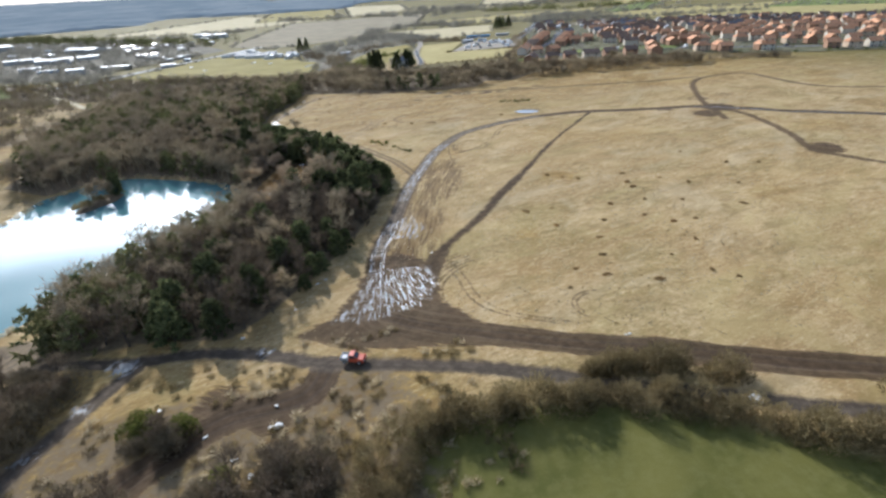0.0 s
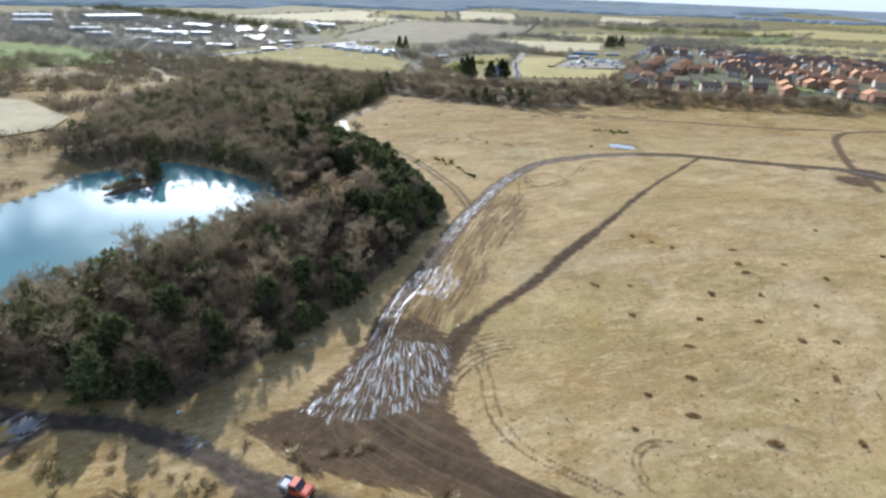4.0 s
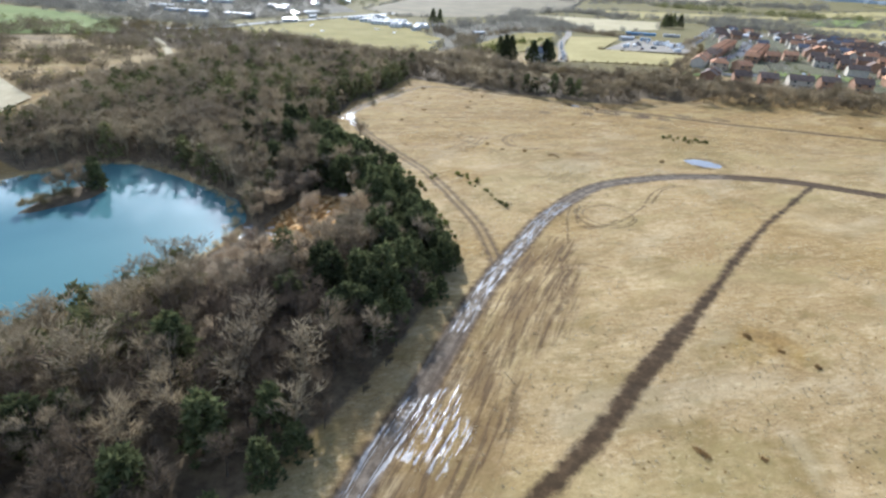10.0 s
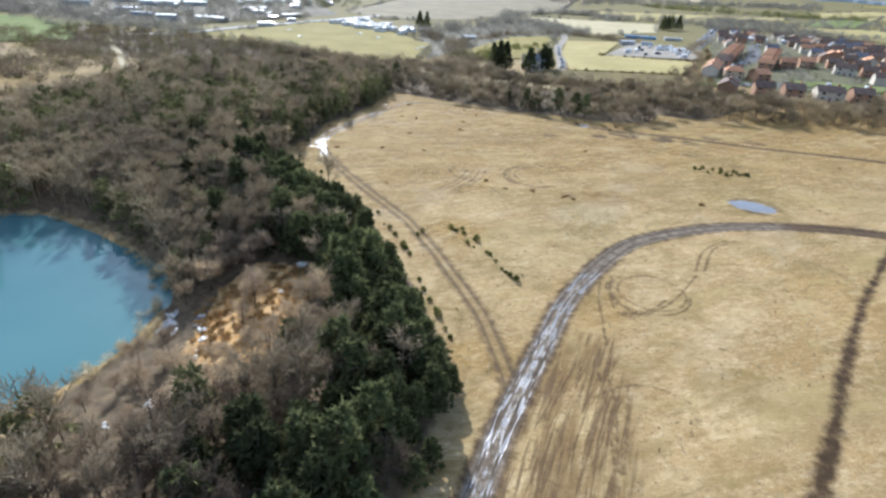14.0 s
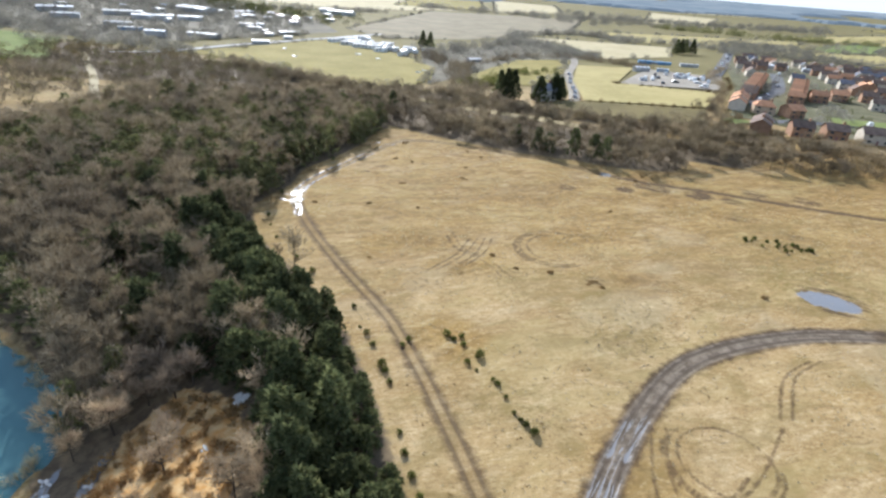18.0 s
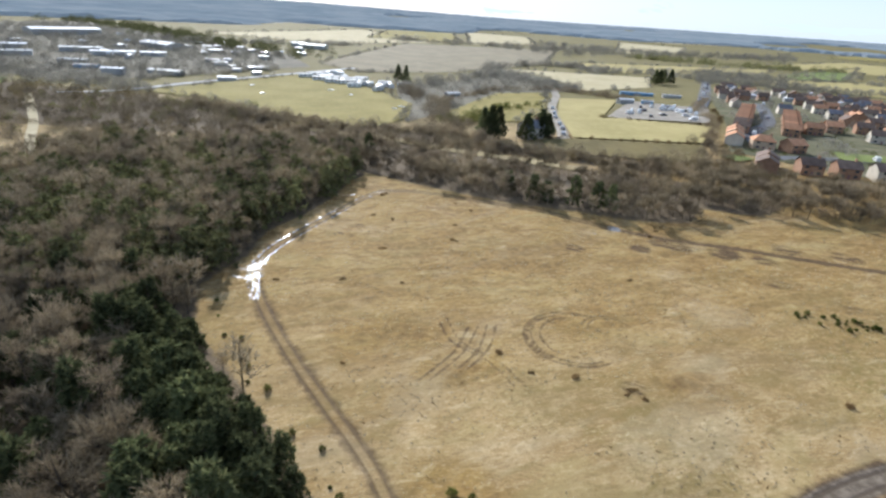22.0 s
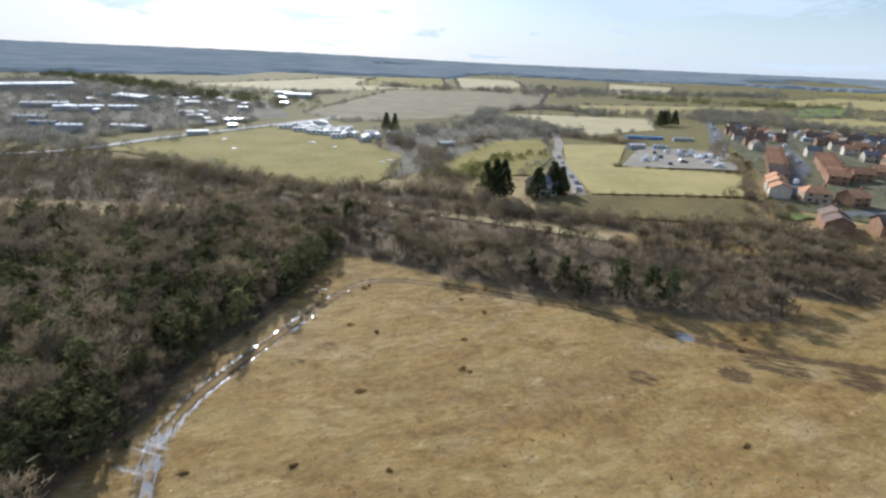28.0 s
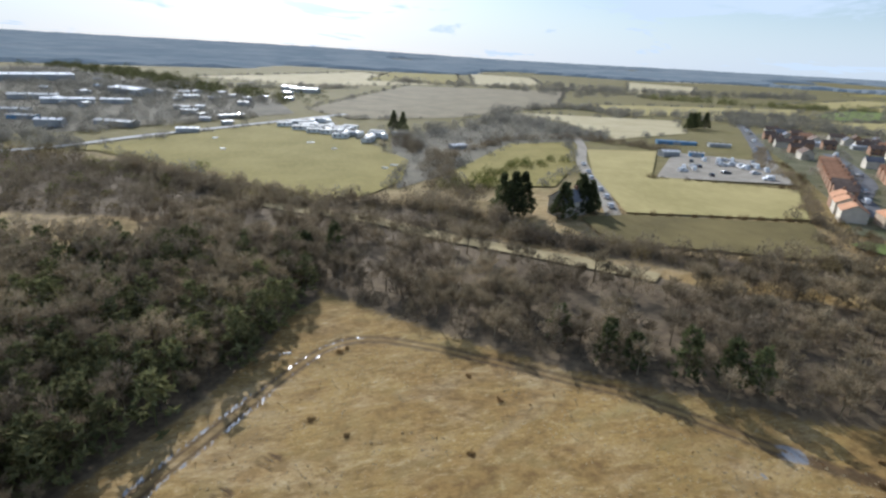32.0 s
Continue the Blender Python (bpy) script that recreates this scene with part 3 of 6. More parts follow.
    for x, y, r, k in ((127, 132, 9, 1), (118, 127, 8, 0.8), (117, 78, 8, 0.9), (40.5, 171.5, 3, 0.4), (33, 220.5, 4, 0.62), (48, 221, 4.5, 0.72), (57, 222, 5.5, 0.68), (54, 224.5, 5, 0.68), (66, 218.5, 6, 0.72), (73, 215, 5, 0.6), (81, 221, 6, 0.62), (93, 217, 6, 0.6), (-16.5, 232.5, 3, 0.6), (-20, 227.5, 2.4, 0.58), (28.3, 171.5, 3.4, 0.58), (14, 173.5, 2, 0.55), (58, 73, 3.2, 0.46), (76, 194, 5, 0.5), (69, 204, 5, 0.5), (67.5, 167.5, 9, 0.62), (-34, 26, 6, 0.8), (-27, 21, 5, 0.9), (110, 140, 6, 0.7), (130, 148, 7, 0.6), (143, 149, 7, 0.55), (104, 146, 6, 0.5)):
        mud = np.maximum(mud, k * blob(x, y, r))
    mud = np.maximum(mud, 0.8 * smooth(values["d_main"], 3.2, 1.0) * smooth(px, 58, 80))
    values["mud"] = mud
    wet = a(WET_FAN, 3.2)
    da = values["d_main"]
    wet = np.maximum(wet, 0.85 * smooth(np.abs(da - 0.95), 0.75, 0.3) * smooth(py, 52, 56) * smooth(py, 80, 76))
    wet = np.maximum(wet, 0.8 * a([(-2, 78), (3, 80), (5, 72), (1, 66), (-5, 70)], 1.2))
    wet = np.maximum(wet, 0.85 * smooth(da, 1.9, 0.8) * smooth(py, 88, 92) * smooth(py, 142, 136))
    df = values["d_side"]
    wet = np.maximum(wet, 0.6 * smooth(df, 1.8, 0.7) * smooth(py, 199, 204) * smooth(py, 216, 210) * (px < 0))
    wet = np.maximum(wet, 0.4 * smooth(np.abs(df - 0.8), 0.5, 0.2) * smooth(py, 238, 246) * (px < -8))
    for x, y, r, k in ((-34, 206, 4.5, 0.8), (46, 233.5, 3, 0.75), (38, 232, 2, 0.7), (-50, 40, 4, 0.9), (-53, 31, 2.5, 0.8), (-56, 24, 2.5, 0.75), (-22, 257, 2.2, 0.5), (-28.5, 36, 2.5, 0.85)):
        wet = np.maximum(wet, k * blob(x, y, r))
    values["pool"] = np.maximum.reduce([
        0.78 * smooth(np.hypot((px - 66.8) / 4.3, (py - 167.2 + (px - 66.8) * 0.35) / 3.2), 1.2, 0.8), 0.5 * smooth(np.abs(df - 1.25), 0.7, 0.2) * smooth(py, 200, 204) * smooth(py, 252, 242) * (px < 0),
        0.46 * smooth(poly_dist(px, py, [(-30, 196), (-31.5, 202), (-32.5, 209)]), 1.7, 0.6), 0.5 * smooth(df, 2.1, 0.8) * smooth(py, 203, 206) * smooth(py, 217, 211) * (px < 0), 0.5 * smooth(df, 2.6, 0.6) * smooth(py, 200, 203) * smooth(py, 216, 210) * (px < 0), 0.36 * smooth(np.abs(df - 0.8), 0.5, 0.2) * smooth(py, 238, 246) * (px < -8),
        0.4 * blob(-22, 257, 1.6), 0.6 * blob(46.5, 233.3, 2.4), 0.45 * blob(40, 230, 1.3), 0.7 * blob(-50, 40, 2.5), 0.62 * blob(-53, 31, 1.6), 0.6 * blob(-57, 23, 1.6),
        0.6 * smooth(np.hypot((px + 40) / 0.8, (py - 128) / 4.5), 1.2, 0.6), 0.62 * smooth(np.hypot((px + 35.5) / 0.9, (py - 130) / 5), 1.2, 0.6)])
    values["wet"] = wet
    values["fan_on"] = smooth(py, 62, 57)
    values["fan_turn"], values["fan_far"] = np.arctan2(px + 5.5, 72 - py), np.hypot(px + 5.5, py - 72)
    wild = value_noise(px, py, 14)
    values["olive"] = np.clip(0.9 * blob(68, 175, 16) + 0.55 * blob(72, 192, 16) + 0.5 * smooth(wild, 0.66, 0.85) + 0.5 * smooth(py, 36, 22) * smooth(px, 4, -8), 0, 0.9)
    values["rust"] = np.clip(smooth(py, 216, 232) * smooth(px, 45, 70) * 0.95 * smooth(py, 300, 270) + smooth(value_noise(px + 90, py, 19), 0.7, 0.88) * 0.55 * smooth(np.hypot(px - 20, py - 130), 260, 180)
                             + 0.8 * smooth(py, 150, 215) * smooth(py, 300, 270) + 0.9 * smooth(py, 34, 24) * smooth(px, 4, -8) * smooth(py, -30, 0) + blob(3, 153, 9) * 0.9 + blob(15, 238, 22) * 0.6 + blob(5, 180, 10) * 0.8 + blob(-8, 184, 10) * 0.6 + blob(37, 172, 7) * 0.6 + blob(43, 89, 6) * 0.7 + blob(24, 60, 4) * 0.5 + blob(45, 88, 7) * 0.6, 0, 0.9)
    pasture = [(-12, 14), (-2, 14), (12, 11), (24, 4), (36, -6), (60, -18), (100, -40), (60, -120), (-40, -100), (-17, -30), (-14, 0)]
    values["turf"] = np.maximum(a(pasture, 1.5), smooth(np.hypot(px - 20, py - 150), 170, 300) * 0.7 * (1 - 0.85 * smooth(px, -40, -90) * smooth(py, 440, 400)))
    values["litter"] = np.maximum(smooth(area_dist(px, py, WOOD_FLOOR) + 2.0 * smooth(py, 120, 104), 2.5, -2.5), np.maximum(a([(-19, 280)] + FIELD_EDGE[19:28] + [(118, 262), (60, 284), (20, 316), (-38, 358), (-79, 325), (-60, 300)], 4) * 0.8,
                                                            a([(-110, 38), (-72, 44), (-50, 46), (-50, 52), (-70, 60), (-120, 60)], 3)))
    values["litter"] = np.maximum(values["litter"], np.maximum(0.85 * smooth(area_dist(px, py, ISLAND), 4, 0), 0.55 * smooth(py, 34, 25) * smooth(px, 0, -12) * smooth(py, -40, -10)))
    values["litter"] = np.maximum(values["litter"], (0.05 + 0.5 * value_noise(px, py, 21)) * smooth(px, -84, -100) * smooth(py, 84, 100) * smooth(py, 440, 400))
    rough = [(-170, 330), (-80, 328), (-36, 350), (20, 316), (60, 292), (110, 270), (122, 290), (104, 297), (60, 306), (44, 318), (20, 338), (-10, 354), (-40, 360), (-90, 378), (-150, 418), (-230, 432), (-240, 380)]
    values["litter"] = np.maximum(values["litter"], 0.75 * a(rough, 6))
    values["bracken"] = a([(-34, 117), (-35, 136), (-31, 143), (-25, 141), (-19, 134), (-18, 124), (-22, 114)], 2.5)
    # ruts pressed into the soil
    for key, deep in (("d_main", 0.07), ("d_side", 0.05), ("d_lane", 0.1)):
        z = z - deep * smooth(values[key], 2.2, 0.8)
    nx, ny = len(xs), len(ys)
    i = (np.arange(ny - 1)[:, None] * nx + np.arange(nx - 1)[None, :]).ravel()
    quads = np.stack([i, i + 1, i + nx + 1, i + nx], 1)
    mesh = bpy.data.meshes.new("ground")
    mesh.vertices.add(len(px))
    mesh.vertices.foreach_set("co", np.stack([px, py, z], 1).astype(np.float32).ravel())
    mesh.loops.add(len(quads) * 4)
    mesh.loops.foreach_set("vertex_index", quads.ravel().astype(np.int32))
    mesh.polygons.add(len(quads))
    mesh.polygons.foreach_set("loop_start", (np.arange(len(quads)) * 4).astype(np.int32))
    mesh.update(calc_edges=True)
    mesh.polygons.foreach_set("use_smooth", np.ones(len(quads), bool))
    for key, v in values.items():
        mesh.attributes.new(key, "FLOAT", "POINT").data.foreach_set("value", v.astype(np.float32))
    mesh.materials.append(GROUND)
    return tagged(new("ground", mesh), "dry straw-coloured rough grassland with muddy wheel tracks", "ground", kind="structure")


build_ground()


def sheet(name, ring, z, mat, label, category, kind="structure", lift=0.3):
    """A sheet with a given outline: level, or (z None) laid over the ground."""
    bm = bmesh.new()
    bm.faces.new([bm.verts.new((x, y, z or 0)) for x, y in ring])
    bmesh.ops.triangulate(bm, faces=bm.faces[:])
    if z is None:
        bmesh.ops.subdivide_edges(bm, edges=bm.edges[:], cuts=5, use_grid_fill=True)
        co = np.array([v.co[:2] for v in bm.verts])
        for v, h in zip(bm.verts, height(co[:, 0], co[:, 1])):
            v.co.z = h + lift
    m = bpy.data.meshes.new(name)
    bm.to_mesh(m)
    bm.free()
    m.materials.append(mat)
    return tagged(new(name, m), label, category, kind=kind)


wide = [(x + (x + 85) * 0.06, y + (y - 110) * 0.06) for x, y in LAKE]
sheet("water", wide, LAKE_Z, WATER, "still teal lake water mirroring sky and trees", "lake")

# ---------------------------------------------------------------- trees
def mesh_of(name, verts, faces, mat):
    m = bpy.data.meshes.new(name)
    m.from_pydata(verts, [], faces)
    m.materials.append(mat)
    return m


def limb(v, f, a, b, r0, r1, sides=5):
    """A tapered stick from a to b."""
    a, b = Vector(a), Vector(b)
    q = (b - a).to_track_quat("Z", "Y").to_matrix()
    base = len(v)
    for p, r in ((a, r0), (b, r1)):
        for k in range(sides):
            t = 2 * math.pi * k / sides
            v.append(tuple(p + q @ Vector((r * math.cos(t), r * math.sin(t), 0))))
    for k in range(sides):
        f.append((base + k, base + (k + 1) % sides, base + sides + (k + 1) % sides, base + sides + k))


def sliver(v, f, p, d, wide):
    """One thin twig or leaf spray: a triangle along d."""
    d = Vector(d)
    side = d.cross(Vector((random.uniform(-1, 1), random.uniform(-1, 1), random.uniform(-1, 1))))
    side = side.normalized() * wide / 2 if side.length > 1e-6 else Vector((wide, 0, 0))
    p = Vector(p)
    base = len(v)
    v.extend((tuple(p - side), tuple(p + side), tuple(p + d)))
    f.append((base, base + 1, base + 2))


def bare_tree_shape(seed, tall, wide, twigs, thick=0.07):
    random.seed(seed)
    v, f, tv, tf = [], [], [], []
    fork = tall * random.uniform(0.16, 0.3)
    lean = Vector((random.uniform(-.06, .06), random.uniform(-.06, .06), 0)) * tall
    limb(v, f, (0, 0, -0.4), lean * 0.4 + Vector((0, 0, fork)), tall * 0.022, tall * 0.016, 6)
    limb(v, f, lean * 0.4 + Vector((0, 0, fork)), lean + Vector((0, 0, tall * 0.9)), tall * 0.016, 0.02, 5)
    spots = []
    for k in range(11):
        u = random.uniform(0, 0.75)
        a = lean * (0.4 + 0.6 * u) + Vector((0, 0, fork + (tall * 0.9 - fork) * u))
        t = random.uniform(0, 6.28)
        reach = wide * random.uniform(0.55, 1.0) * (1 - 0.45 * u)
        b = a + Vector((math.cos(t) * reach, math.sin(t) * reach, tall * random.uniform(0.12, 0.32) * (1 - 0.4 * u)))
        limb(v, f, a, b, tall * 0.008, 0.015, 3)
        for j in range(3):
            w = random.uniform(0.3, 1)
            c = a.lerp(b, w)
            e = c + Vector((random.uniform(-1, 1), random.uniform(-1, 1), random.uniform(0.2, 1))) * tall * 0.13
            limb(v, f, c, e, tall * 0.004, 0.01, 3)
            spots += [(c, e)] * 2
        spots.append((a, b))
    for k in range(twigs):
        c, e = random.choice(spots)
        p = c.lerp(e, random.uniform(0.2, 1.05)) + Vector((random.gauss(0, .25), random.gauss(0, .25), random.gauss(0, .2)))
        out = Vector((p.x - lean.x, p.y - lean.y, 0))
        out = out.normalized() if out.length > 0.1 else Vector((0, 0, 1))
        d = out * random.uniform(0.0, 0.8) + Vector((random.uniform(-.6, .6), random.uniform(-.6, .6), random.uniform(0.1, 1.0)))
        sliver(tv, tf, p, d.normalized() * random.uniform(0.5, 1.25), thick * random.uniform(0.6, 1.5))
    return (v, f), (tv, tf)


def pine_shape(seed, tall, wide, clumps, per=13, taper=0.45):
    random.seed(seed)
    v, f, tv, tf = [], [], [], []
    limb(v, f, (0, 0, -0.4), (0, 0, tall * 0.9), tall * 0.02, 0.03, 6)
    for k in range(clumps):
        u = (k + random.random()) / clumps
        z = tall * (0.08 + 0.9 * u)
        reach = wide * (0.75 + 0.4 * math.sin(min(1, u * 1.6 + 0.25) * 2.6)) * (1.08 - u) ** taper * random.uniform(0.55, 1.1)
        t = random.uniform(0, 6.28)
        c = Vector((math.cos(t) * reach, math.sin(t) * reach, z + random.uniform(-.2, .3)))
        if k % 3 == 0:
            limb(v, f, (0, 0, z - 0.3), c, 0.045, 0.02, 3)
        size = random.uniform(0.65, 1.1)
        for j in range(per):
            d = Vector((random.gauss(0, 1), random.gauss(0, 1), random.gauss(0.35, 0.8))).normalized() * size * random.uniform(0.6, 1.1)
            sliver(tv, tf, c + d * 0.12, d, size * 0.5)
    return (v, f), (tv, tf)


def bush_shape(seed, tall, wide, twigs, thick=0.07, long=1.0):
    random.seed(seed)
    v, f = [], []
    for k in range(7):
        t = random.uniform(0, 6.28)
        limb(v, f, (0, 0, -0.2), (math.cos(t) * wide * .5, math.sin(t) * wide * .5, tall * random.uniform(.5, .85)), 0.05, 0.015, 3)
    for k in range(twigs):
        t, r, u = random.uniform(0, 6.28), wide * math.sqrt(random.random()), random.random()
        top = tall * math.sqrt(max(0.05, 1 - (r / wide) ** 2)) * random.uniform(0.8, 1.1)
        p = Vector((math.cos(t) * r, math.sin(t) * r, top * (1 - 0.75 * u * u)))
        d = Vector((math.cos(t) * .5, math.sin(t) * .5, random.uniform(0.2, 1))) + Vector((random.gauss(0, .4), random.gauss(0, .4), 0))
        sliver(v, f, p - d * 0.3 * long, d.normalized() * random.uniform(0.4, 0.95) * long, thick * random.uniform(0.6, 1.6))
    return v, f


def tree_thing(name, shape, crown_mat, label, category):
    """A tree with its trunk and crown as parts, to be copied."""
    root = new(name)
    tagged(root, label, category)
    for part_name, (v, f), mat in (("trunk", shape[0], BARK), ("crown", shape[1], crown_mat)):
        o = new(part_name, mesh_of(part_name, v, f, mat))
        o.parent = root
    return root


bare_kinds = [tree_thing("bare_tree", bare_tree_shape(s, t, w, n), m, lab, "tree") for s, t, w, n, m, lab in (
    (1, 8.5, 2.9, 1000, TWIG, "leafless grey-brown deciduous tree with dense fine twigs"), (2, 7.2, 2.6, 850, TWIG, "leafless grey-brown deciduous tree with dense fine twigs"),
    (3, 9.5, 3.1, 1100, TWIG, "tall leafless grey-brown deciduous tree"), (4, 6.2, 2.4, 800, TWIG_TAN, "pale tan leafless young birch tree"),
    (7, 8.2, 2.8, 950, TWIG_DEEP, "leafless dark brown deciduous tree with dense twigs"), (8, 7.0, 2.5, 850, TWIG_DEEP, "leafless dark brown deciduous tree with dense twigs"),
    (5, 8.0, 2.3, 800, TWIG, "slender leafless tree with upright branches"), (6, 5.2, 2.3, 800, TWIG_TAN, "pale tan leafless willow scrub tree"))]
pine_kinds = [tree_thing("pine_tree", pine_shape(s, t, w, c), NEEDLE, lab, "tree") for s, t, w, c, lab in (
    (11, 7.6, 2.4, 110, "dark green bushy pine tree"), (12, 6.6, 2.3, 80, "dark green bushy pine tree"),
    (13, 8.6, 2.5, 115, "tall dark green pine tree"), (14, 5.0, 2.1, 65, "young dark green pine tree"))]
CELLS = {}


def spot_free(x, y, gap):
    i, j = int(x // 4), int(y // 4)
    for a in (i - 1, i, i + 1):
        for b in (j - 1, j, j + 1):
            for px, py in CELLS.get((a, b), ()):
                if (px - x) ** 2 + (py - y) ** 2 < gap * gap:
                    return False
    CELLS.setdefault((i, j), []).append((x, y))
    return True


def tri_mesh(name, verts, tris, mat):
    """A mesh from arrays of corners and triangles."""
    m = bpy.data.meshes.new(name)
    m.vertices.add(len(verts))
    m.vertices.foreach_set("co", np.asarray(verts, np.float32).ravel())
    m.loops.add(len(tris) * 3)
    m.loops.foreach_set("vertex_index", np.asarray(tris, np.int32).ravel())
    m.polygons.add(len(tris))
    m.polygons.foreach_set("loop_start", (np.arange(len(tris)) * 3).astype(np.int32))
    m.update(calc_edges=True)
    m.materials.append(mat)
    return m


def gather(shapes, spots, scale=(0.8, 1.2)):
    """Many plants joined into one mesh: shapes are (verts, faces) pairs."""
    vs, fs, base = [], [], 0
    prepared = []
    for v, f in shapes:
        tris = [(q[0], q[k], q[k + 1]) for q in f for k in range(1, len(q) - 1)]
        prepared.append((np.array(v), np.array(tris)))
    for x, y, z in spots:
        v, f = prepared[random.randrange(len(prepared))]
        t, s = random.uniform(0, 6.28), random.uniform(*scale)
        c, q = math.cos(t) * s, math.sin(t) * s
        vs.append(np.stack([v[:, 0] * c - v[:, 1] * q + x, v[:, 0] * q + v[:, 1] * c + y, v[:, 2] * s + z], 1))
        fs.append(f + base)
        base += len(v)
    return np.concatenate(vs), np.concatenate(fs)


def scatter(n, box, test, gap, rnd):
    """Random places that pass a test (on arrays) and keep apart."""
    pts = [(rnd.uniform(box[0], box[2]), rnd.uniform(box[1], box[3])) for _ in range(n)]
    ok = test(np.array([p[0] for p in pts]), np.array([p[1] for p in pts]))
    return [p for p, good in zip(pts, ok) if good and spot_free(p[0], p[1], gap)]


one = lambda fn, x, y, ring: float(fn(np.array([x]), np.array([y]), ring)[0])
WOOD = [(-36, 42), (-34, 41)] + FIELD_EDGE[1:19] + [(-28, 300), (-120, 300), (-125, 240), (-118, 160), (-103, 153), (-92, 163), (-80, 165), (-68, 160), (-55, 151), (-45, 141), (-40, 125), (-44, 108), (-57, 88), (-70, 68), (-66, 49), (-58, 45.5), (-48, 42.5)]
LAKESIDE = [(-44, 108), (-38, 125), (-42, 140), (-34, 148), (-18, 140), (-14, 122), (-22, 104), (-34, 96)]
rnd = random.Random(5)
RUBBLE = [(-34.7, 128.6), (-34.2, 126.6), (-33.4, 124.8), (-32.4, 122.2), (-31.9, 119.8), (-31.6, 117.4), (-40, 129.4), (-39, 127.4), (-38, 125.2), (-36.7, 106), (-34.2, 107.4), (-32.6, 108.6), (-31.4, 110)]
box = lambda ring: (min(p[0] for p in ring), min(p[1] for p in ring), max(p[0] for p in ring), max(p[1] for p in ring))
spots = scatter(14000, box(WOOD), lambda x, y: area_dist(x, y, WOOD) < -0.8, 2.3, rnd)
near_pines, near_bare, far_pines, far_bare, tan = [], [], [], [], [(-28.5, 133.5), (-27, 129.5)]
for x, y in spots:
    edge = float(poly_dist(np.array([x]), np.array([y]), FIELD_EDGE[1:19])[0])
    in_lakeside = one(area_dist, x, y, LAKESIDE) < 0
    clearing = ((x + 27.3) / 9.0) ** 2 + ((y - 129.5) / 12.5) ** 2 < 1
    if (clearing and rnd.random() < 0.97) or any(math.hypot(x - p, y - q) < 2.6 for p, q in RUBBLE):
        continue
    belt = edge < 12 and 84 < y < 188
    wild = float(value_noise(np.array([x]), np.array([y]), 16)[0])
    chance = 0.93 if belt else (0.035 if in_lakeside else ((0.5 if y < 72 else 0.3) if y < 96 and wild > 0.36 else (0.34 if wild > 0.6 else 0.1)))
    if y < 104 and one(area_dist, x, y, LAKE) < 12:
        chance = 0.6
    if y < 88 and edge < 9:
        chance = 0.12
    if y > 195:
        chance = 0.5 if wild > 0.42 else 0.26
    if 140 < y < 205 and edge < 26:
        chance = max(chance, 0.3)
    pine = rnd.random() < chance
    if pine:
        (near_pines if y < 200 and edge < 24 and len(near_pines) < 295 else far_pines).append((x, y))
    elif in_lakeside:
        tan.append((x, y))
    else:
        (near_bare if edge < 30 and len(near_bare) < 290 else far_bare).append((x, y))
for pool, kinds, group in ((near_pines, pine_kinds, "pines of the wood"), (near_bare, bare_kinds[:3] + bare_kinds[6:7], "bare trees of the wood"), (tan, [bare_kinds[3], bare_kinds[7]], "tan scrub trees by the lake")):
    for x, y in pool[:300]:
        k = kinds[rnd.randrange(len(kinds))]
        if kinds[0] is bare_kinds[0] and y < 104:
            k = bare_kinds[rnd.choice((4, 5, 4, 5, 4, 0) if one(area_dist, x, y, LAKE) > 15 else (0, 1, 3, 0))]
        low = 0.42 if y > 90 else 0.5
        s = rnd.uniform(0.78, 1.15) * (low + (1 - low) * min(1.0, float(poly_dist(np.array([x]), np.array([y]), FIELD_EDGE[1:19])[0]) / 6.5))
        if pool is tan and y < 124:
            s *= 0.72
        o = copy_thing(k, pose(x, y, hz(x, y) - 0.1, 0, 0, rnd.uniform(0, 360)) @ Matrix.Scale(s, 4))
        tagged(o, group=group)
both = lambda shape: (shape[0][0] + shape[1][0], shape[0][1] + [tuple(i + len(shape[0][0]) for i in f) for f in shape[1][1]])
at_ground = lambda pts: [(x, y, hz(x, y) - 0.1) for x, y in pts]


def stuff(name, shapes, pts, mat, label, category, scale=(0.8, 1.2)):
    if not pts:
        return None
    v, f = gather(shapes, at_ground(pts), scale)
    return tagged(new(name, tri_mesh(name, v, f, mat)), label, category, kind="stuff")


stuff("far_bare_woodland", [both(bare_tree_shape(s, t, w, n, 0.115)) for s, t, w, n in ((21, 8.5, 2.9, 350), (22, 7.4, 2.7, 310), (23, 9.5, 3.0, 380))],
      far_bare, TWIG_FAR, "leafless grey-brown woodland beyond the lake", "woodland")
stuff("far_pine_woodland", [both(pine_shape(s, t, w, c, 10)) for s, t, w, c in ((24, 8.0, 2.5, 48), (25, 6.6, 2.3, 42))], far_pines, NEEDLE_HAZE, "dark green pines within the bare woodland", "woodland")
for k in bare_kinds + pine_kinds:
    for o in (*k.children_recursive, k):
        bpy.data.objects.remove(o)

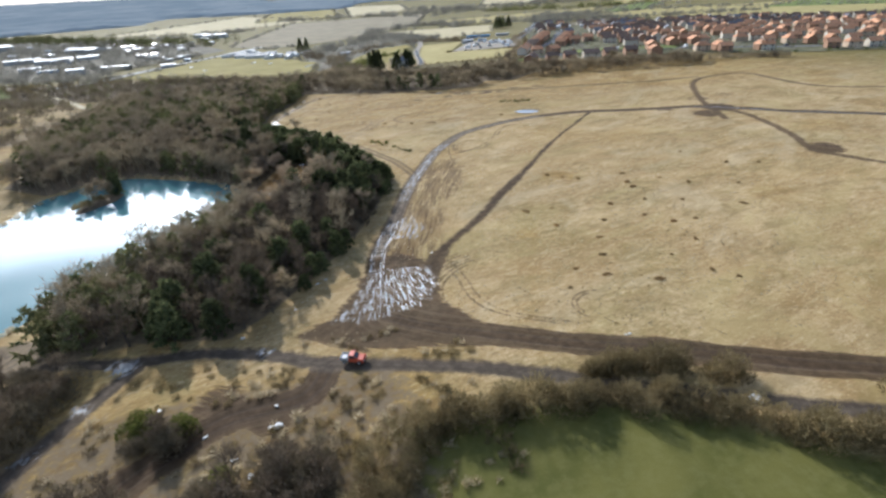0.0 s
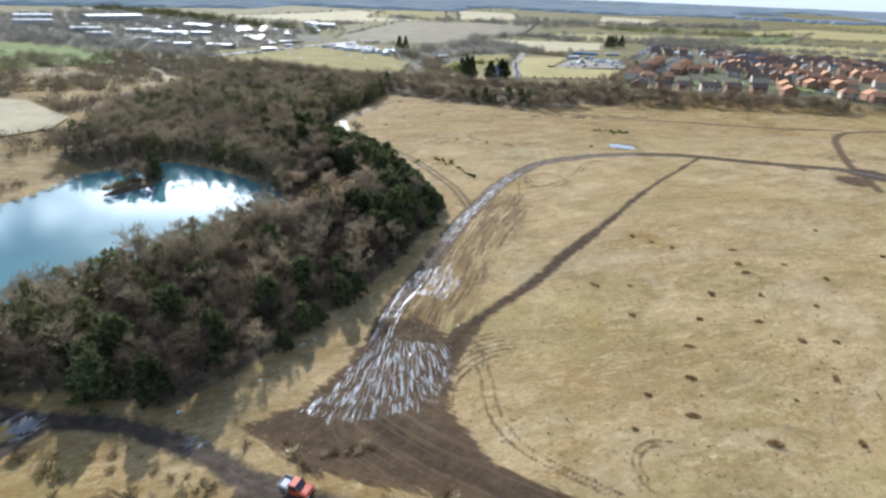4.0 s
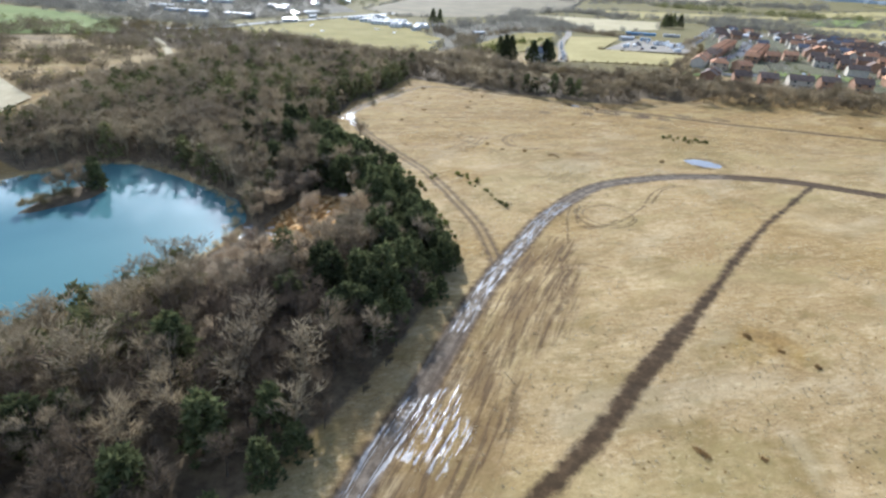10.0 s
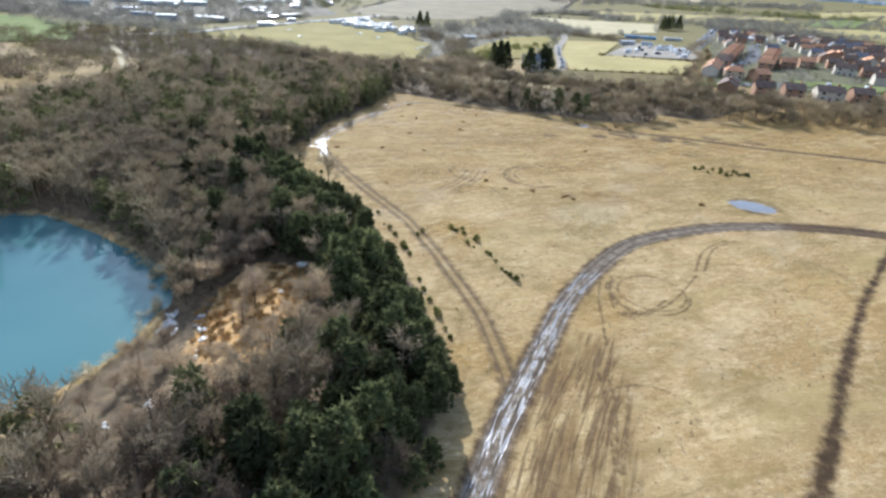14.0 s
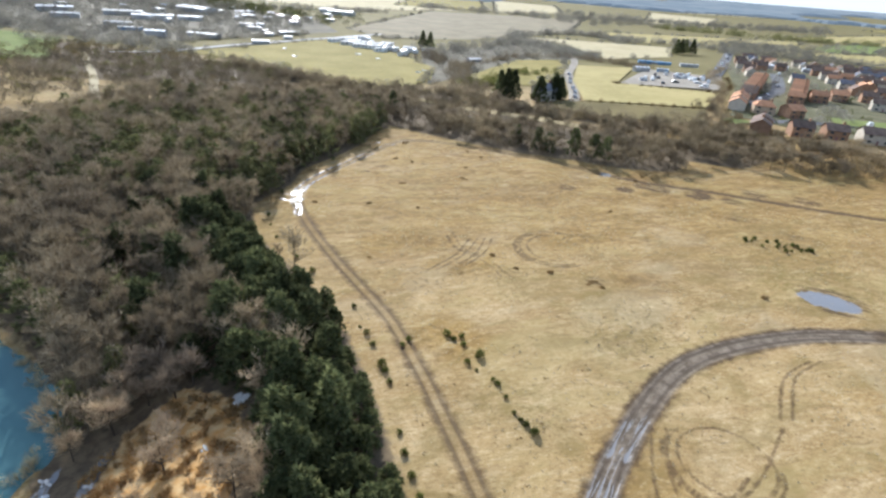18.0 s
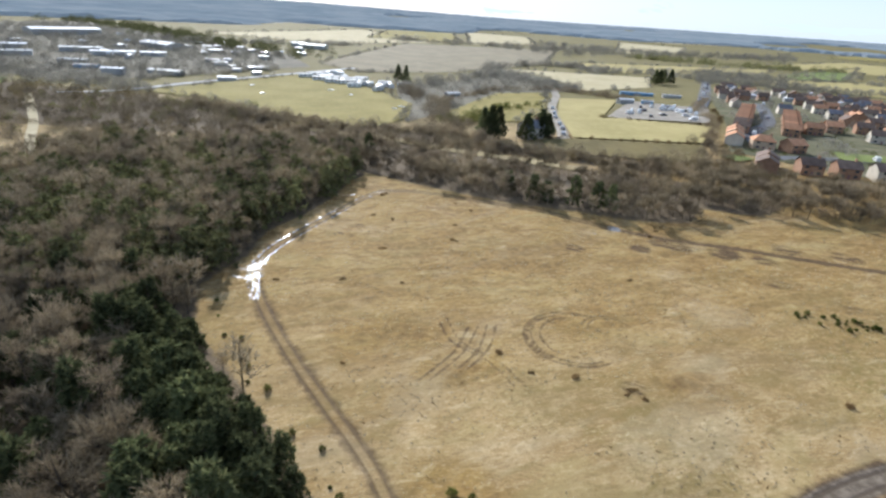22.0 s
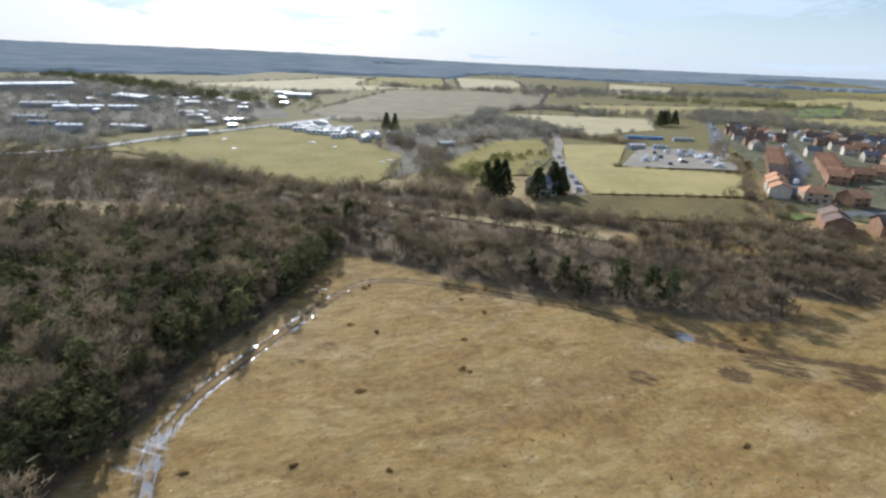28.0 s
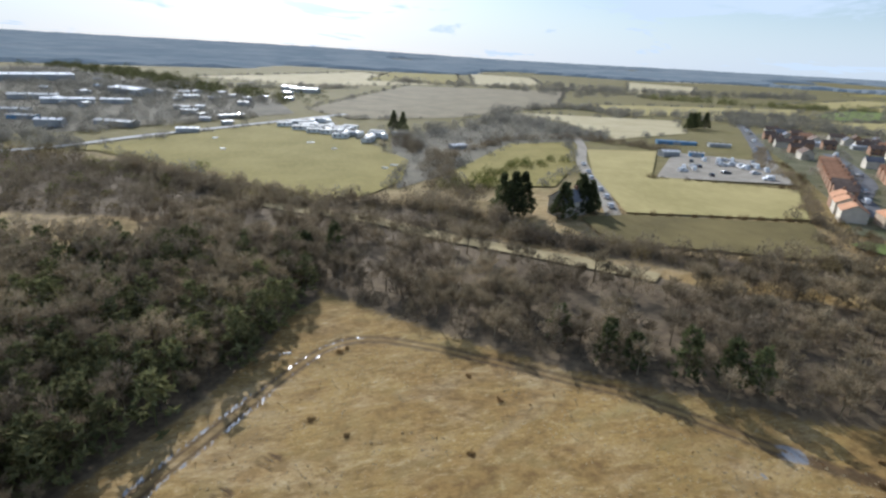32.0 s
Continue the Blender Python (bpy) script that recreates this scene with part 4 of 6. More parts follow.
# ---------------------------------------------------------------- bushes, hedges, heath
rnd = random.Random(17)
bushes = [bush_shape(s, t, w, n) for s, t, w, n in ((31, 2.6, 1.7, 420), (32, 3.4, 2.1, 520), (33, 1.8, 1.4, 320))]
low_bushes = [bush_shape(s, t, w, n, 0.13) for s, t, w, n in ((34, 3.6, 2.4, 170), (35, 4.6, 2.4, 200), (36, 2.6, 2.0, 130))]
heath_bushes = [bush_shape(s, t, w, n, 0.2) for s, t, w, n in ((37, 3.0, 2.6, 100), (38, 2.2, 2.2, 80), (39, 4.4, 2.8, 120))]
far_bushes = [bush_shape(s, t, w, n, 0.6, 2.4) for s, t, w, n in ((40, 7, 5.0, 90), (41, 9.5, 5.5, 110), (42, 6, 5.5, 85))]


def bush_kind(name, shape, mat, label, category):
    return tagged(new(name, mesh_of(name, shape[0], shape[1], mat)), label, category)


# the hedges by the lane, bush by bush
hedge_lines = [(curve([(-9, 11.5), (0, 13), (12, 10.5), (22, 6), (30, 0), (45, -9), (72, -22)]), 0.85, 1.5), (curve([(-9, 11.5), (-13, 3), (-17, -6), (-22, -20)]), 1.3, 2.2),
               (curve([(-14, 8), (-20, 2), (-26, -4)]), 1.6, 2.0), (curve([(14, 15.8), (20, 14), (27, 11.2)]), 0.7, 1.1), (curve([(29, 10), (33.5, 7.6)]), 0.9, 0.8), (curve([(46, 1), (60, -6), (80, -16)]), 1.6, 1.0)]
kinds = [bush_kind("hedge_bush", b, SCRUB, "leafless brown hedge bush beside the lane", "bush") for b in bushes]
for line, gap, spread in hedge_lines:
    run = 0.0
    for p, q in zip(line[:-1], line[1:]):
        run += math.hypot(q[0] - p[0], q[1] - p[1])
        while run > gap:
            run -= gap
            x, y = p[0] + rnd.uniform(-spread, spread), p[1] + rnd.uniform(-spread, spread)
            tagged(copy_thing(kinds[rnd.randrange(3)], pose(x, y, hz(x, y) - 0.1, 0, 0, rnd.uniform(0, 360)) @ Matrix.Scale(rnd.uniform(0.85, 1.35), 4)), group="hedge by the lane")
for k in kinds:
    bpy.data.objects.remove(k)

# scrub by the branching tracks
SCRUB_SW = [(-75, 41), (-62, 41), (-54, 37), (-57, 28), (-62, 16), (-70, 0), (-90, -10), (-105, 30)]
pts = scatter(3000, box(SCRUB_SW), lambda x, y: area_dist(x, y, SCRUB_SW) < 0, 1.3, rnd)
pts += [(-41 + rnd.uniform(-3, 3), 19.5 + rnd.uniform(-2, 2)) for _ in range(9)] + [(-24 + rnd.uniform(-4, 4), 8 + rnd.uniform(-5, 5)) for _ in range(40)]
pts += [(-34 + rnd.uniform(-5, 5), 7 + rnd.uniform(-5, 5)) for _ in range(22)]
pts += [(-50 + rnd.uniform(-7, 7), 6 + rnd.uniform(-8, 8)) for _ in range(26)]
stuff("roadside_scrub", bushes, pts, TWIG_DARK, "leafless brown scrub beside the muddy tracks", "scrub", (0.6, 1.2))
stuff("lane_thorn", [both(bare_tree_shape(s, t, w, n, 0.1)) for s, t, w, n in ((53, 5.0, 2.2, 300), (54, 6.2, 2.5, 340))], pts[::4], TWIG_DEEP, "dark leafless thorn trees beside the lane", "tree", (0.6, 1.0))
stuff("evergreen_scrub", [bush_shape(43, 3.2, 2.0, 420, 0.16)], [(-43.7, 25), (-42.4, 24), (-44.8, 23.2), (-43, 22.6), (-38, 22.4), (-37, 21.6), (-32, 12)], GORSE, "dark green bushes beside the muddy track", "bush", (0.7, 1.1))

# the scrub belt beyond the field, up to the old railway bank
BANK = [(-92, 382), (-68, 366), (-46, 347), (-22.6, 335.4), (-7.8, 327.4), (9, 315), (24, 305.6), (38, 297), (52, 288)]
BELT = [(-19, 281)] + [(x, y + 1.5) for x, y in FIELD_EDGE[19:29]] + [(190, 224), (200, 236), (140, 262), (118, 268), (95, 280), (60, 290), (42, 300), (20, 312), (-6, 328), (-36, 348), (-60, 345), (-82, 326), (-60, 300), (-30, 300)]
pts = scatter(11000, box(BELT), lambda x, y: (area_dist(x, y, BELT) < -0.3) & (value_noise(x, y, 11) + 0.6 * smooth(area_dist(x, y, BELT), -12, -4) > 0.34) & (poly_dist(x, y, BANK) > 7), 2.0, rnd)
stuff("scrub_belt", low_bushes, pts[::4], TWIG_DARK, "dense leafless brown scrub beyond the field", "scrub", (0.5, 1.4))
stuff("thorn_belt", [both(bare_tree_shape(s, t, w, n, 0.12)) for s, t, w, n in ((51, 5.6, 2.3, 330), (52, 6.6, 2.5, 360), (55, 4.6, 2.2, 300))], pts[1::4][:700], TWIG_DARK, "dark brown leafless thorn trees in the scrub belt", "scrub", (0.7, 1.25))
stuff("grey_belt", [both(bare_tree_shape(s, t, w, n, 0.12)) for s, t, w, n in ((56, 5.4, 2.4, 320), (57, 4.4, 2.2, 280))], pts[2::4][:600], TWIG_FAR, "grey-brown leafless saplings in the scrub belt", "scrub", (0.7, 1.25))
stuff("tan_belt", low_bushes, pts[3::8], TWIG, "tan willow scrub in the belt beyond the field", "scrub", (0.7, 1.0))
dark = [tree_thing("dark_conifer", pine_shape(60 + i, t, w, c, 12), NEEDLE, "single dark green conifer rising from bare scrub", "tree") for i, (t, w, c) in enumerate(((8.5, 2.2, 70), (7, 2.2, 60)))]
for i, (x, y) in enumerate(((30, 255), (33, 252), (40, 249.5), (46, 248), (49, 246), (24, 262), (-20, 302), (-26, 298))):
    copy_thing(dark[i % 2], pose(x, y, hz(x, y) - 0.1, 0, 0, i * 50) @ Matrix.Scale(0.85 + 0.06 * (i % 4), 4))
for k in dark:
    for o in (*k.children_recursive, k):
        bpy.data.objects.remove(o)

# the heath beyond the lake
def on_heath(x, y):
    ok = (area_dist(x, y, LAKE) > 6) & (area_dist(x, y, WOOD) > 1) & (area_dist(x, y, BELT) > 0)
    ok &= area_dist(x, y, [(-196, 246), (-178, 243), (-142, 212), (-138, 193), (-149, 178), (-200, 178)]) > 2
    ok &= poly_dist(x, y, [(-189, 382), (-157, 335), (-140, 307), (-115, 270), (-114, 263), (-120, 250)]) > 4.5
    return ok & (value_noise(x, y, 26) * 0.6 + value_noise(x, y, 9) * 0.4 > 0.515)


pts = scatter(15000, (-330, 90, -84, 400), on_heath, 2.3, rnd)
stuff("heath_scrub", heath_bushes, pts[::2], TWIG_FAR, "scattered brown scrub bushes on pale heath", "scrub", (0.7, 1.3))
stuff("heath_gorse", heath_bushes, pts[1::10], GORSE, "dull green gorse bushes on pale heath", "scrub", (0.6, 1.2))
stuff("heath_thorn", heath_bushes, pts[3::4], TWIG_DARK, "grey leafless thorn scrub on the heath", "scrub", (0.7, 1.3))

# the island in the lake, with its trees
isle_kinds = [tree_thing("island_pine", pine_shape(71, 7.5, 2.2, 90), NEEDLE, "dark pine tree on the little island", "tree"), tree_thing("island_willow", bare_tree_shape(72, 6.0, 2.6, 900), TWIG, "leafless grey-brown willow on the little island", "tree"),
              tree_thing("island_scrub", bare_tree_shape(75, 2.4, 1.7, 500), SCRUB, "low brown willow scrub on the island's spit", "tree")]
for i, (x, y, k) in enumerate(((-79.6, 144.2, 0), (-81, 146, 0), (-83.5, 144.5, 1), (-85.6, 143, 1), (-81.6, 142, 1), (-86.6, 139.5, 1), (-83.6, 139.5, 2), (-82, 138, 2), (-84.6, 136.5, 2), (-86.4, 134.8, 2), (-85, 133.4, 2), (-87, 132, 2))):
    copy_thing(isle_kinds[k], pose(x, y, hz(x, y) - 0.1, 0, 0, i * 70) @ Matrix.Scale(0.85 + 0.08 * (i % 3), 4))
for k in isle_kinds:
    for o in (*k.children_recursive, k):
        bpy.data.objects.remove(o)
reed = [bush_shape(s, 1.5, 0.9, 70, 0.07) for s in (73, 74)]
pts = []
for p, q in zip(LAKE, LAKE[1:] + LAKE[:1]):
    for _ in range(3):
        u = rnd.random()
        pts.append((p[0] + (q[0] - p[0]) * u + rnd.uniform(-1, 2), p[1] + (q[1] - p[1]) * u + rnd.uniform(-1, 1)))
stuff("lake_reeds", reed, pts, STRAW, "straw-coloured reeds fringing the lake shore", "reeds", (0.6, 1.2))

# small gorse bushes beside the field track
gorse = [bush_kind("gorse_bush", bush_shape(s, t, w, n, 0.12), GORSE, "small dark green gorse bush in dry grass", "bush") for s, t, w, n in ((81, 1.5, 0.9, 170), (82, 1.1, 0.7, 130))]
rows = [(12.8, 135.2), (12, 136.5), (10.8, 138.3), (11.4, 137.2), (10, 141), (9.2, 143.5), (8.7, 144.2), (-1.8, 131.5), (-2.6, 134.5), (-0.8, 128.5), (0.6, 124.6), (0.2, 126), (-4.6, 143), (-5.4, 145.2), (-6, 146.4),
        (-7.8, 151), (-9, 153.6), (-10.2, 155), (1.5, 121.5), (2.2, 119.6), (-2.8, 152.4), (-3.6, 151), (2.6, 154), (3.6, 152.8), (4.8, 153.5), (5, 151.6), (-16, 163), (-24, 172.5), (-25, 176), (-31, 184),
        (-28, 183), (-12, 160.5), (5.4, 147.5), (6.6, 146), (7.2, 149), (-34, 190), (-21, 171), (-36, 195)]
for i, (x, y) in enumerate(rows):
    tagged(copy_thing(gorse[i % 2], pose(x, y, hz(x, y) - 0.05, 0, 0, i * 77) @ Matrix.Scale(rnd.uniform(0.32, 0.75), 4)), group="gorse beside the track")
for _ in range(26):
    a, r = rnd.uniform(0, 6.28), rnd.random() ** 0.5
    x, y = 70 + math.cos(a) * r * 6, 189 + math.sin(a) * r * 2.6 - math.cos(a) * r * 2
    tagged(copy_thing(gorse[rnd.randrange(2)], pose(x, y, hz(x, y) - 0.05, 0, 0, rnd.uniform(0, 360)) @ Matrix.Scale(rnd.uniform(0.28, 0.55), 4)), group="gorse patch by the puddle")
for k in gorse:
    bpy.data.objects.remove(k)
# dark heather tufts over the field
tuft = [bush_kind("heather_tuft", bush_shape(s, t, w, n, 0.09), TUFT, "low dark brown heather tuft in dry grass", "bush") for s, t, w, n in ((83, 0.55, 1.15, 170), (84, 0.42, 0.85, 130))]
known = [(31, 61), (26, 42), (30, 38), (45, 88), (42, 91), (48, 85), (47, 67), (55, 66), (57, 74), (50, 58), (60, 84), (41, 59), (36, 52), (62, 62), (70, 71), (66, 77), (28, 71), (15, 175), (11, 180), (7, 223), (6, 224),
         (-12, 177), (21, 174), (-11, 258), (-12, 257), (27, 170), (28, 171), (29, 169), (-13, 240), (-28, 203), (8, 250), (40, 205), (53, 228), (56, 232), (33, 45), (22, 36), (37, 33), (44, 40), (52, 44), (58, 52), (72, 55), (80, 66), (88, 80)]
for i in range(72):
    if i < len(known):
        x, y = known[i]
    else:
        x, y = rnd.uniform(-25, 150), rnd.uniform(25, 250)
        if one(area_dist, x, y, FIELD_EDGE) > -3 or min(poly_dist(np.array([x]), np.array([y]), t)[0] for t in (TRACK_A, TRACK_B, TRACK_D, TRACK_F)) < 4 or value_noise(np.array([x]), np.array([y]), 22)[0] < 0.42:
            continue
    tagged(copy_thing(tuft[i % 2], pose(x, y, hz(x, y) - 0.05, 0, 0, rnd.uniform(0, 360)) @ Matrix.Diagonal((rnd.uniform(0.45, 0.95), rnd.uniform(0.35, 0.6), rnd.uniform(0.4, 0.8), 1))), group="heather tufts in the field")
for k in tuft:
    bpy.data.objects.remove(k)

# tussocks of dry grass
def tussock(seed, n=11):
    random.seed(seed)
    v, f = [], []
    for _ in range(n):
        d = Vector((random.gauss(0, .5), random.gauss(0, .5), random.uniform(0.5, 1))).normalized() * random.uniform(0.3, 0.6)
        sliver(v, f, (random.gauss(0, .12), random.gauss(0, .12), -0.05), d, 0.14)
    return v, f


pts = []
while len(pts) < 24000:
    x, y = rnd.uniform(-40, 110), rnd.uniform(8, 262)
    pts.append((x, y))
px, py = np.array([p[0] for p in pts]), np.array([p[1] for p in pts])
good = (area_dist(px, py, FIELD_EDGE) < -0.5) & (value_noise(px, py, 5) + value_noise(px + 7, py, 17) > 0.85)
for t, w in ((TRACK_A, 3), (TRACK_B, 2), (TRACK_D, 4.5), (TRACK_E, 3), (TRACK_F, 1.6), (TRACK_E3, 3)):
    good &= poly_dist(px, py, t) > w
good &= area_dist(px, py, WET_FAN) > 3
zs = height(px, py)
spots = [(px[i], py[i], zs[i]) for i in range(len(px)) if good[i]]
for some, mat, label in ([p for i, p in enumerate(spots) if i % 12], STRAW, "tussocks of bleached dry grass"), (spots[::12], TUFT, "tussocks of darker matted grass"):
    v, f = gather([tussock(90), tussock(91), tussock(92)], some, (0.25, 0.65))
    tagged(new("grass_tussocks", tri_mesh("grass_tussocks", v, f, mat)), label, "grass", kind="stuff")

# bracken in the clearing by the lake
pts = scatter(560, (-36, 110, -17, 146), lambda x, y: ((x + 27.3) / 8.6) ** 2 + ((y - 129.5) / 12) ** 2 < 1, 0.75, rnd)
stuff("bracken_clumps", [bush_shape(s, 0.75, 0.7, 60, 0.13) for s in (85, 86, 87)], pts, BRACKEN, "rust-orange dead bracken clumps in the clearing", "bracken", (0.6, 1.3))

# coarse grass and bramble clumps between the muddy tracks
pts = scatter(900, (-62, -8, 2, 36), lambda x, y: (np.minimum.reduce([poly_dist(x, y, t) for t in (TRACK_D, TRACK_E, TRACK_E2, TRACK_E3)]) > 2.6) & (value_noise(x, y, 5) > 0.42), 0.9, rnd)
clump = [bush_shape(s, 0.7, 0.8, 60, 0.09) for s in (88, 89)]
stuff("coarse_grass", clump, pts[::2], STRAW, "clumps of coarse bleached grass between muddy tracks", "grass", (0.5, 1.2))
stuff("bramble_clumps", clump, pts[1::2], SCRUB, "low brown bramble clumps between muddy tracks", "bramble", (0.5, 1.3))

# ---------------------------------------------------------------- fields and woods of the distance
def farmland(name, c1, c2, size=25.0):
    m, n = material(name)
    pos = n.add("ShaderNodeNewGeometry").outputs["Position"]
    c = n.mix(n.step(n.noise(1 / size, 4, 0.6, pos), 0.3, 0.7), c1, c2)
    c = n.mix(n.math("MULTIPLY", n.step(n.noise(0.5, 4, 0.7, n.mapped(pos, (1, 0.4, 1), 15)), 0.4, 0.7), 0.3), c, tuple(v * 1.3 for v in c2))
    finish(n, c, 0.95, n.noise(0.8, 3, 0.6, pos), 0, 0.5, 0.3, 0.1)
    return m


PALE = farmland("stubble", (0.43, 0.36, 0.21), (0.51, 0.44, 0.27))
YELLOW = farmland("yellow_pasture", (0.34, 0.285, 0.115), (0.43, 0.355, 0.155))
GREEN = farmland("green_pasture", (0.225, 0.187, 0.055), (0.30, 0.245, 0.08))
LUSH = farmland("lush_grass", (0.15, 0.19, 0.055), (0.21, 0.24, 0.08))
OLIVE = farmland("olive_pasture", (0.125, 0.1, 0.04), (0.19, 0.15, 0.06))
PLOUGH = farmland("plough", (0.21, 0.178, 0.115), (0.29, 0.245, 0.16))
SAND = farmland("sandy_field", (0.4, 0.335, 0.21), (0.48, 0.41, 0.265))
YARD = farmland("gravel_yard", (0.27, 0.24, 0.195), (0.37, 0.33, 0.27), 9)
TARMAC = farmland("tarmac", (0.13, 0.13, 0.135), (0.19, 0.19, 0.195), 9)
CONCRETE = farmland("concrete", (0.5, 0.49, 0.46), (0.6, 0.58, 0.55), 9)
BANKGRASS = farmland("bank_grass", (0.30, 0.24, 0.125), (0.40, 0.325, 0.18), 8)
ROUGHLAND = farmland("rough_brown_ground", (0.13, 0.117, 0.085), (0.21, 0.185, 0.135), 12)
FIELDS = (
        ([(-322, 962), (-140, 1396), (14, 1079), (-139, 894)], PALE, "pale far stubble field"), ([(-93, 620), (-29, 1003), (225, 1081), (138, 749), (21, 611), (-53, 576)], PLOUGH, "brown ploughed field"),
        ([(74, 669), (223, 660), (183, 557), (119, 515), (110, 611)], PALE, "pale straw-coloured field"), ([(458, 818), (797, 1117), (521, 787), (445, 754)], LUSH, "green winter wheat field"),
        ([(186, 812), (510, 915), (418, 799), (176, 684)], YELLOW, "yellowish far pasture"), ([(106, 1589), (254, 1541), (223, 1251), (80, 1110)], PALE, "pale far stubble field"),
        ([(508, 1587), (652, 1520), (494, 1202), (347, 1135)], PALE, "pale far stubble field"), ([(292, 601), (351, 584), (301, 524), (266, 544)], PLOUGH, "brown field behind the town"),
        ([(-158, 424), (-104, 522), (-90, 540), (-34, 486), (-7, 432), (-8, 385), (-19, 360), (-36, 352), (-59, 357), (-74, 370), (-98, 396), (-143, 422)], GREEN, "large green sheep pasture"), ([(10, 400), (48, 487), (83, 498), (70, 425), (50, 378), (15, 376)], GREEN, "small green paddock by the stream"),
        ([(-420, 480), (-239, 440), (-202, 372), (-262, 335), (-400, 380)], LUSH, "green pasture beyond the heath"), ([(-196, 246), (-178, 243), (-142, 212), (-138, 193), (-149, 178), (-200, 178)], SAND, "bare sandy field beside the heath"),
        ([(88, 470), (125, 467), (95, 399), (141, 375), (118, 335), (64, 342), (71, 401)], YELLOW, "yellowish rough pasture"), ([(48, 335), (64, 339), (116, 331), (101, 299), (49, 312)], OLIVE, "olive brown paddock"),
        ([(96, 397), (133, 464), (170, 435), (146, 385)], YARD, "gravel storage yard"), ([(113, 312), (121, 315), (125, 308), (116, 304)], LUSH, "bright green lawn between houses"),
        ([(165, 322), (225, 300), (218, 285), (158, 308)], LUSH, "green verge in front of the houses"), ([(300, 700), (520, 760), (900, 700), (800, 500), (560, 480)], YELLOW, "yellowish pasture beyond the town"),
        ([(600, 640), (900, 820), (1200, 640), (900, 440)], LUSH, "green field beyond the town"), ([(520, 1000), (900, 1300), (1300, 1000), (900, 850)], YELLOW, "far yellowish pasture"),
        ([(1000, 1500), (1500, 1900), (1900, 1500), (1400, 1200)], GREEN, "far green pasture"), ([(-100, 1100), (60, 1120), (70, 1500), (-80, 1450)], GREEN, "far green pasture"),
        ([(-60, 1700), (300, 1750), (420, 2000), (0, 2050)], GREEN, "far green pasture"), ([(650, 1700), (1000, 1800), (1100, 2100), (700, 2000)], PALE, "pale far field"))
for i, (ring, mat, label) in enumerate(FIELDS):
    sheet("field", ring, None, mat, label, "field", lift=0.3 + 0.02 * i)


sheet("field", [(-600, 640), (-420, 500), (-215, 446), (-184, 466), (-112, 570), (-96, 590), (-135, 680), (-240, 745), (-300, 850), (-560, 1080)], None, ROUGHLAND, "rough brown ground among the works", "ground", lift=0.25)
sheet("field", [(-9, 372), (-20, 505), (60, 600), (74, 664), (105, 600), (118, 512), (84, 500), (48, 487), (10, 400)], None, ROUGHLAND, "rough brown ground along the stream", "ground", lift=0.26)


GARDENS = farmland("garden_ground", (0.095, 0.10, 0.05), (0.19, 0.17, 0.105), 7)
sheet("field", [(122, 322), (150, 284), (215, 258), (262, 228), (330, 205), (450, 240), (560, 400), (470, 520), (330, 545), (262, 590), (225, 560), (190, 470), (160, 398), (136, 345)], None, GARDENS, "dull green and brown garden ground between the houses", "ground", lift=0.27)


def ribbon(name, line, wide, mat, label, category, lift=0.4):
    """A strip laid over the ground along a line."""
    p = np.array(curve(line, 6.0))
    d = np.gradient(p, axis=0)
    d /= np.linalg.norm(d, axis=1)[:, None]
    nrm = np.stack([-d[:, 1], d[:, 0]], 1) * wide / 2
    a, b = p + nrm, p - nrm
    both_sides = np.concatenate([a, b])
    z = height(both_sides[:, 0], both_sides[:, 1]) + lift
    k = len(p)
    m = bpy.data.meshes.new(name)
    m.from_pydata([(x, y, h) for (x, y), h in zip(both_sides, z)], [], [(i, i + 1, k + i + 1, k + i) for i in range(k - 1)])
    m.materials.append(mat)
    return tagged(new(name, m), label, category, kind="structure")


ribbon("embankment", [(-92, 382), (-68, 366), (-46, 347), (-22.6, 335.4), (-7.8, 327.4), (9, 315), (24, 305.6), (38, 297), (52, 288)], 6, BANKGRASS, "pale grassy strip of an old railway bank", "bank")
ribbon("road", [(-190, 405), (-166, 424), (-148, 461), (-130, 491), (-108, 526), (-92, 551), (-60, 600)], 5, CONCRETE, "pale concrete road beyond the green pasture", "road")
ribbon("lane", [(58, 337), (60, 343), (66, 377), (74, 429), (88, 480), (95, 520)], 5, YARD, "gravel lane to the cottage", "lane")
ribbon("street", [(160, 428), (180, 463), (207, 515), (257, 613), (280, 660)], 8, TARMAC, "grey asphalt street through the town", "road")
ribbon("street", [(143, 338), (155, 362), (178, 388), (198, 423), (222, 470)], 7, TARMAC, "grey asphalt side street", "road")
ribbon("street", [(134, 312), (170, 306), (230, 280), (300, 240), (400, 230)], 6, TARMAC, "grey asphalt estate road", "road")
ribbon("footpath", [(-200, 398), (-189, 382), (-157, 335), (-140, 307), (-124, 283), (-115, 270), (-114, 263), (-120, 250)], 3.5, SAND, "sandy footpath across the heath", "path", 0.3)

# hedgerows and woods far off
def belt(name, line, wide, n, shapes, mat, label, scale=(0.7, 1.2)):
    p = np.array(curve(line, 4.0))
    pts = [tuple(p[rnd.randrange(len(p))] + np.array([rnd.gauss(0, wide / 2), rnd.gauss(0, wide / 2)])) for _ in range(n)]
    stuff(name, shapes, pts, mat, label, "hedgerow", scale)


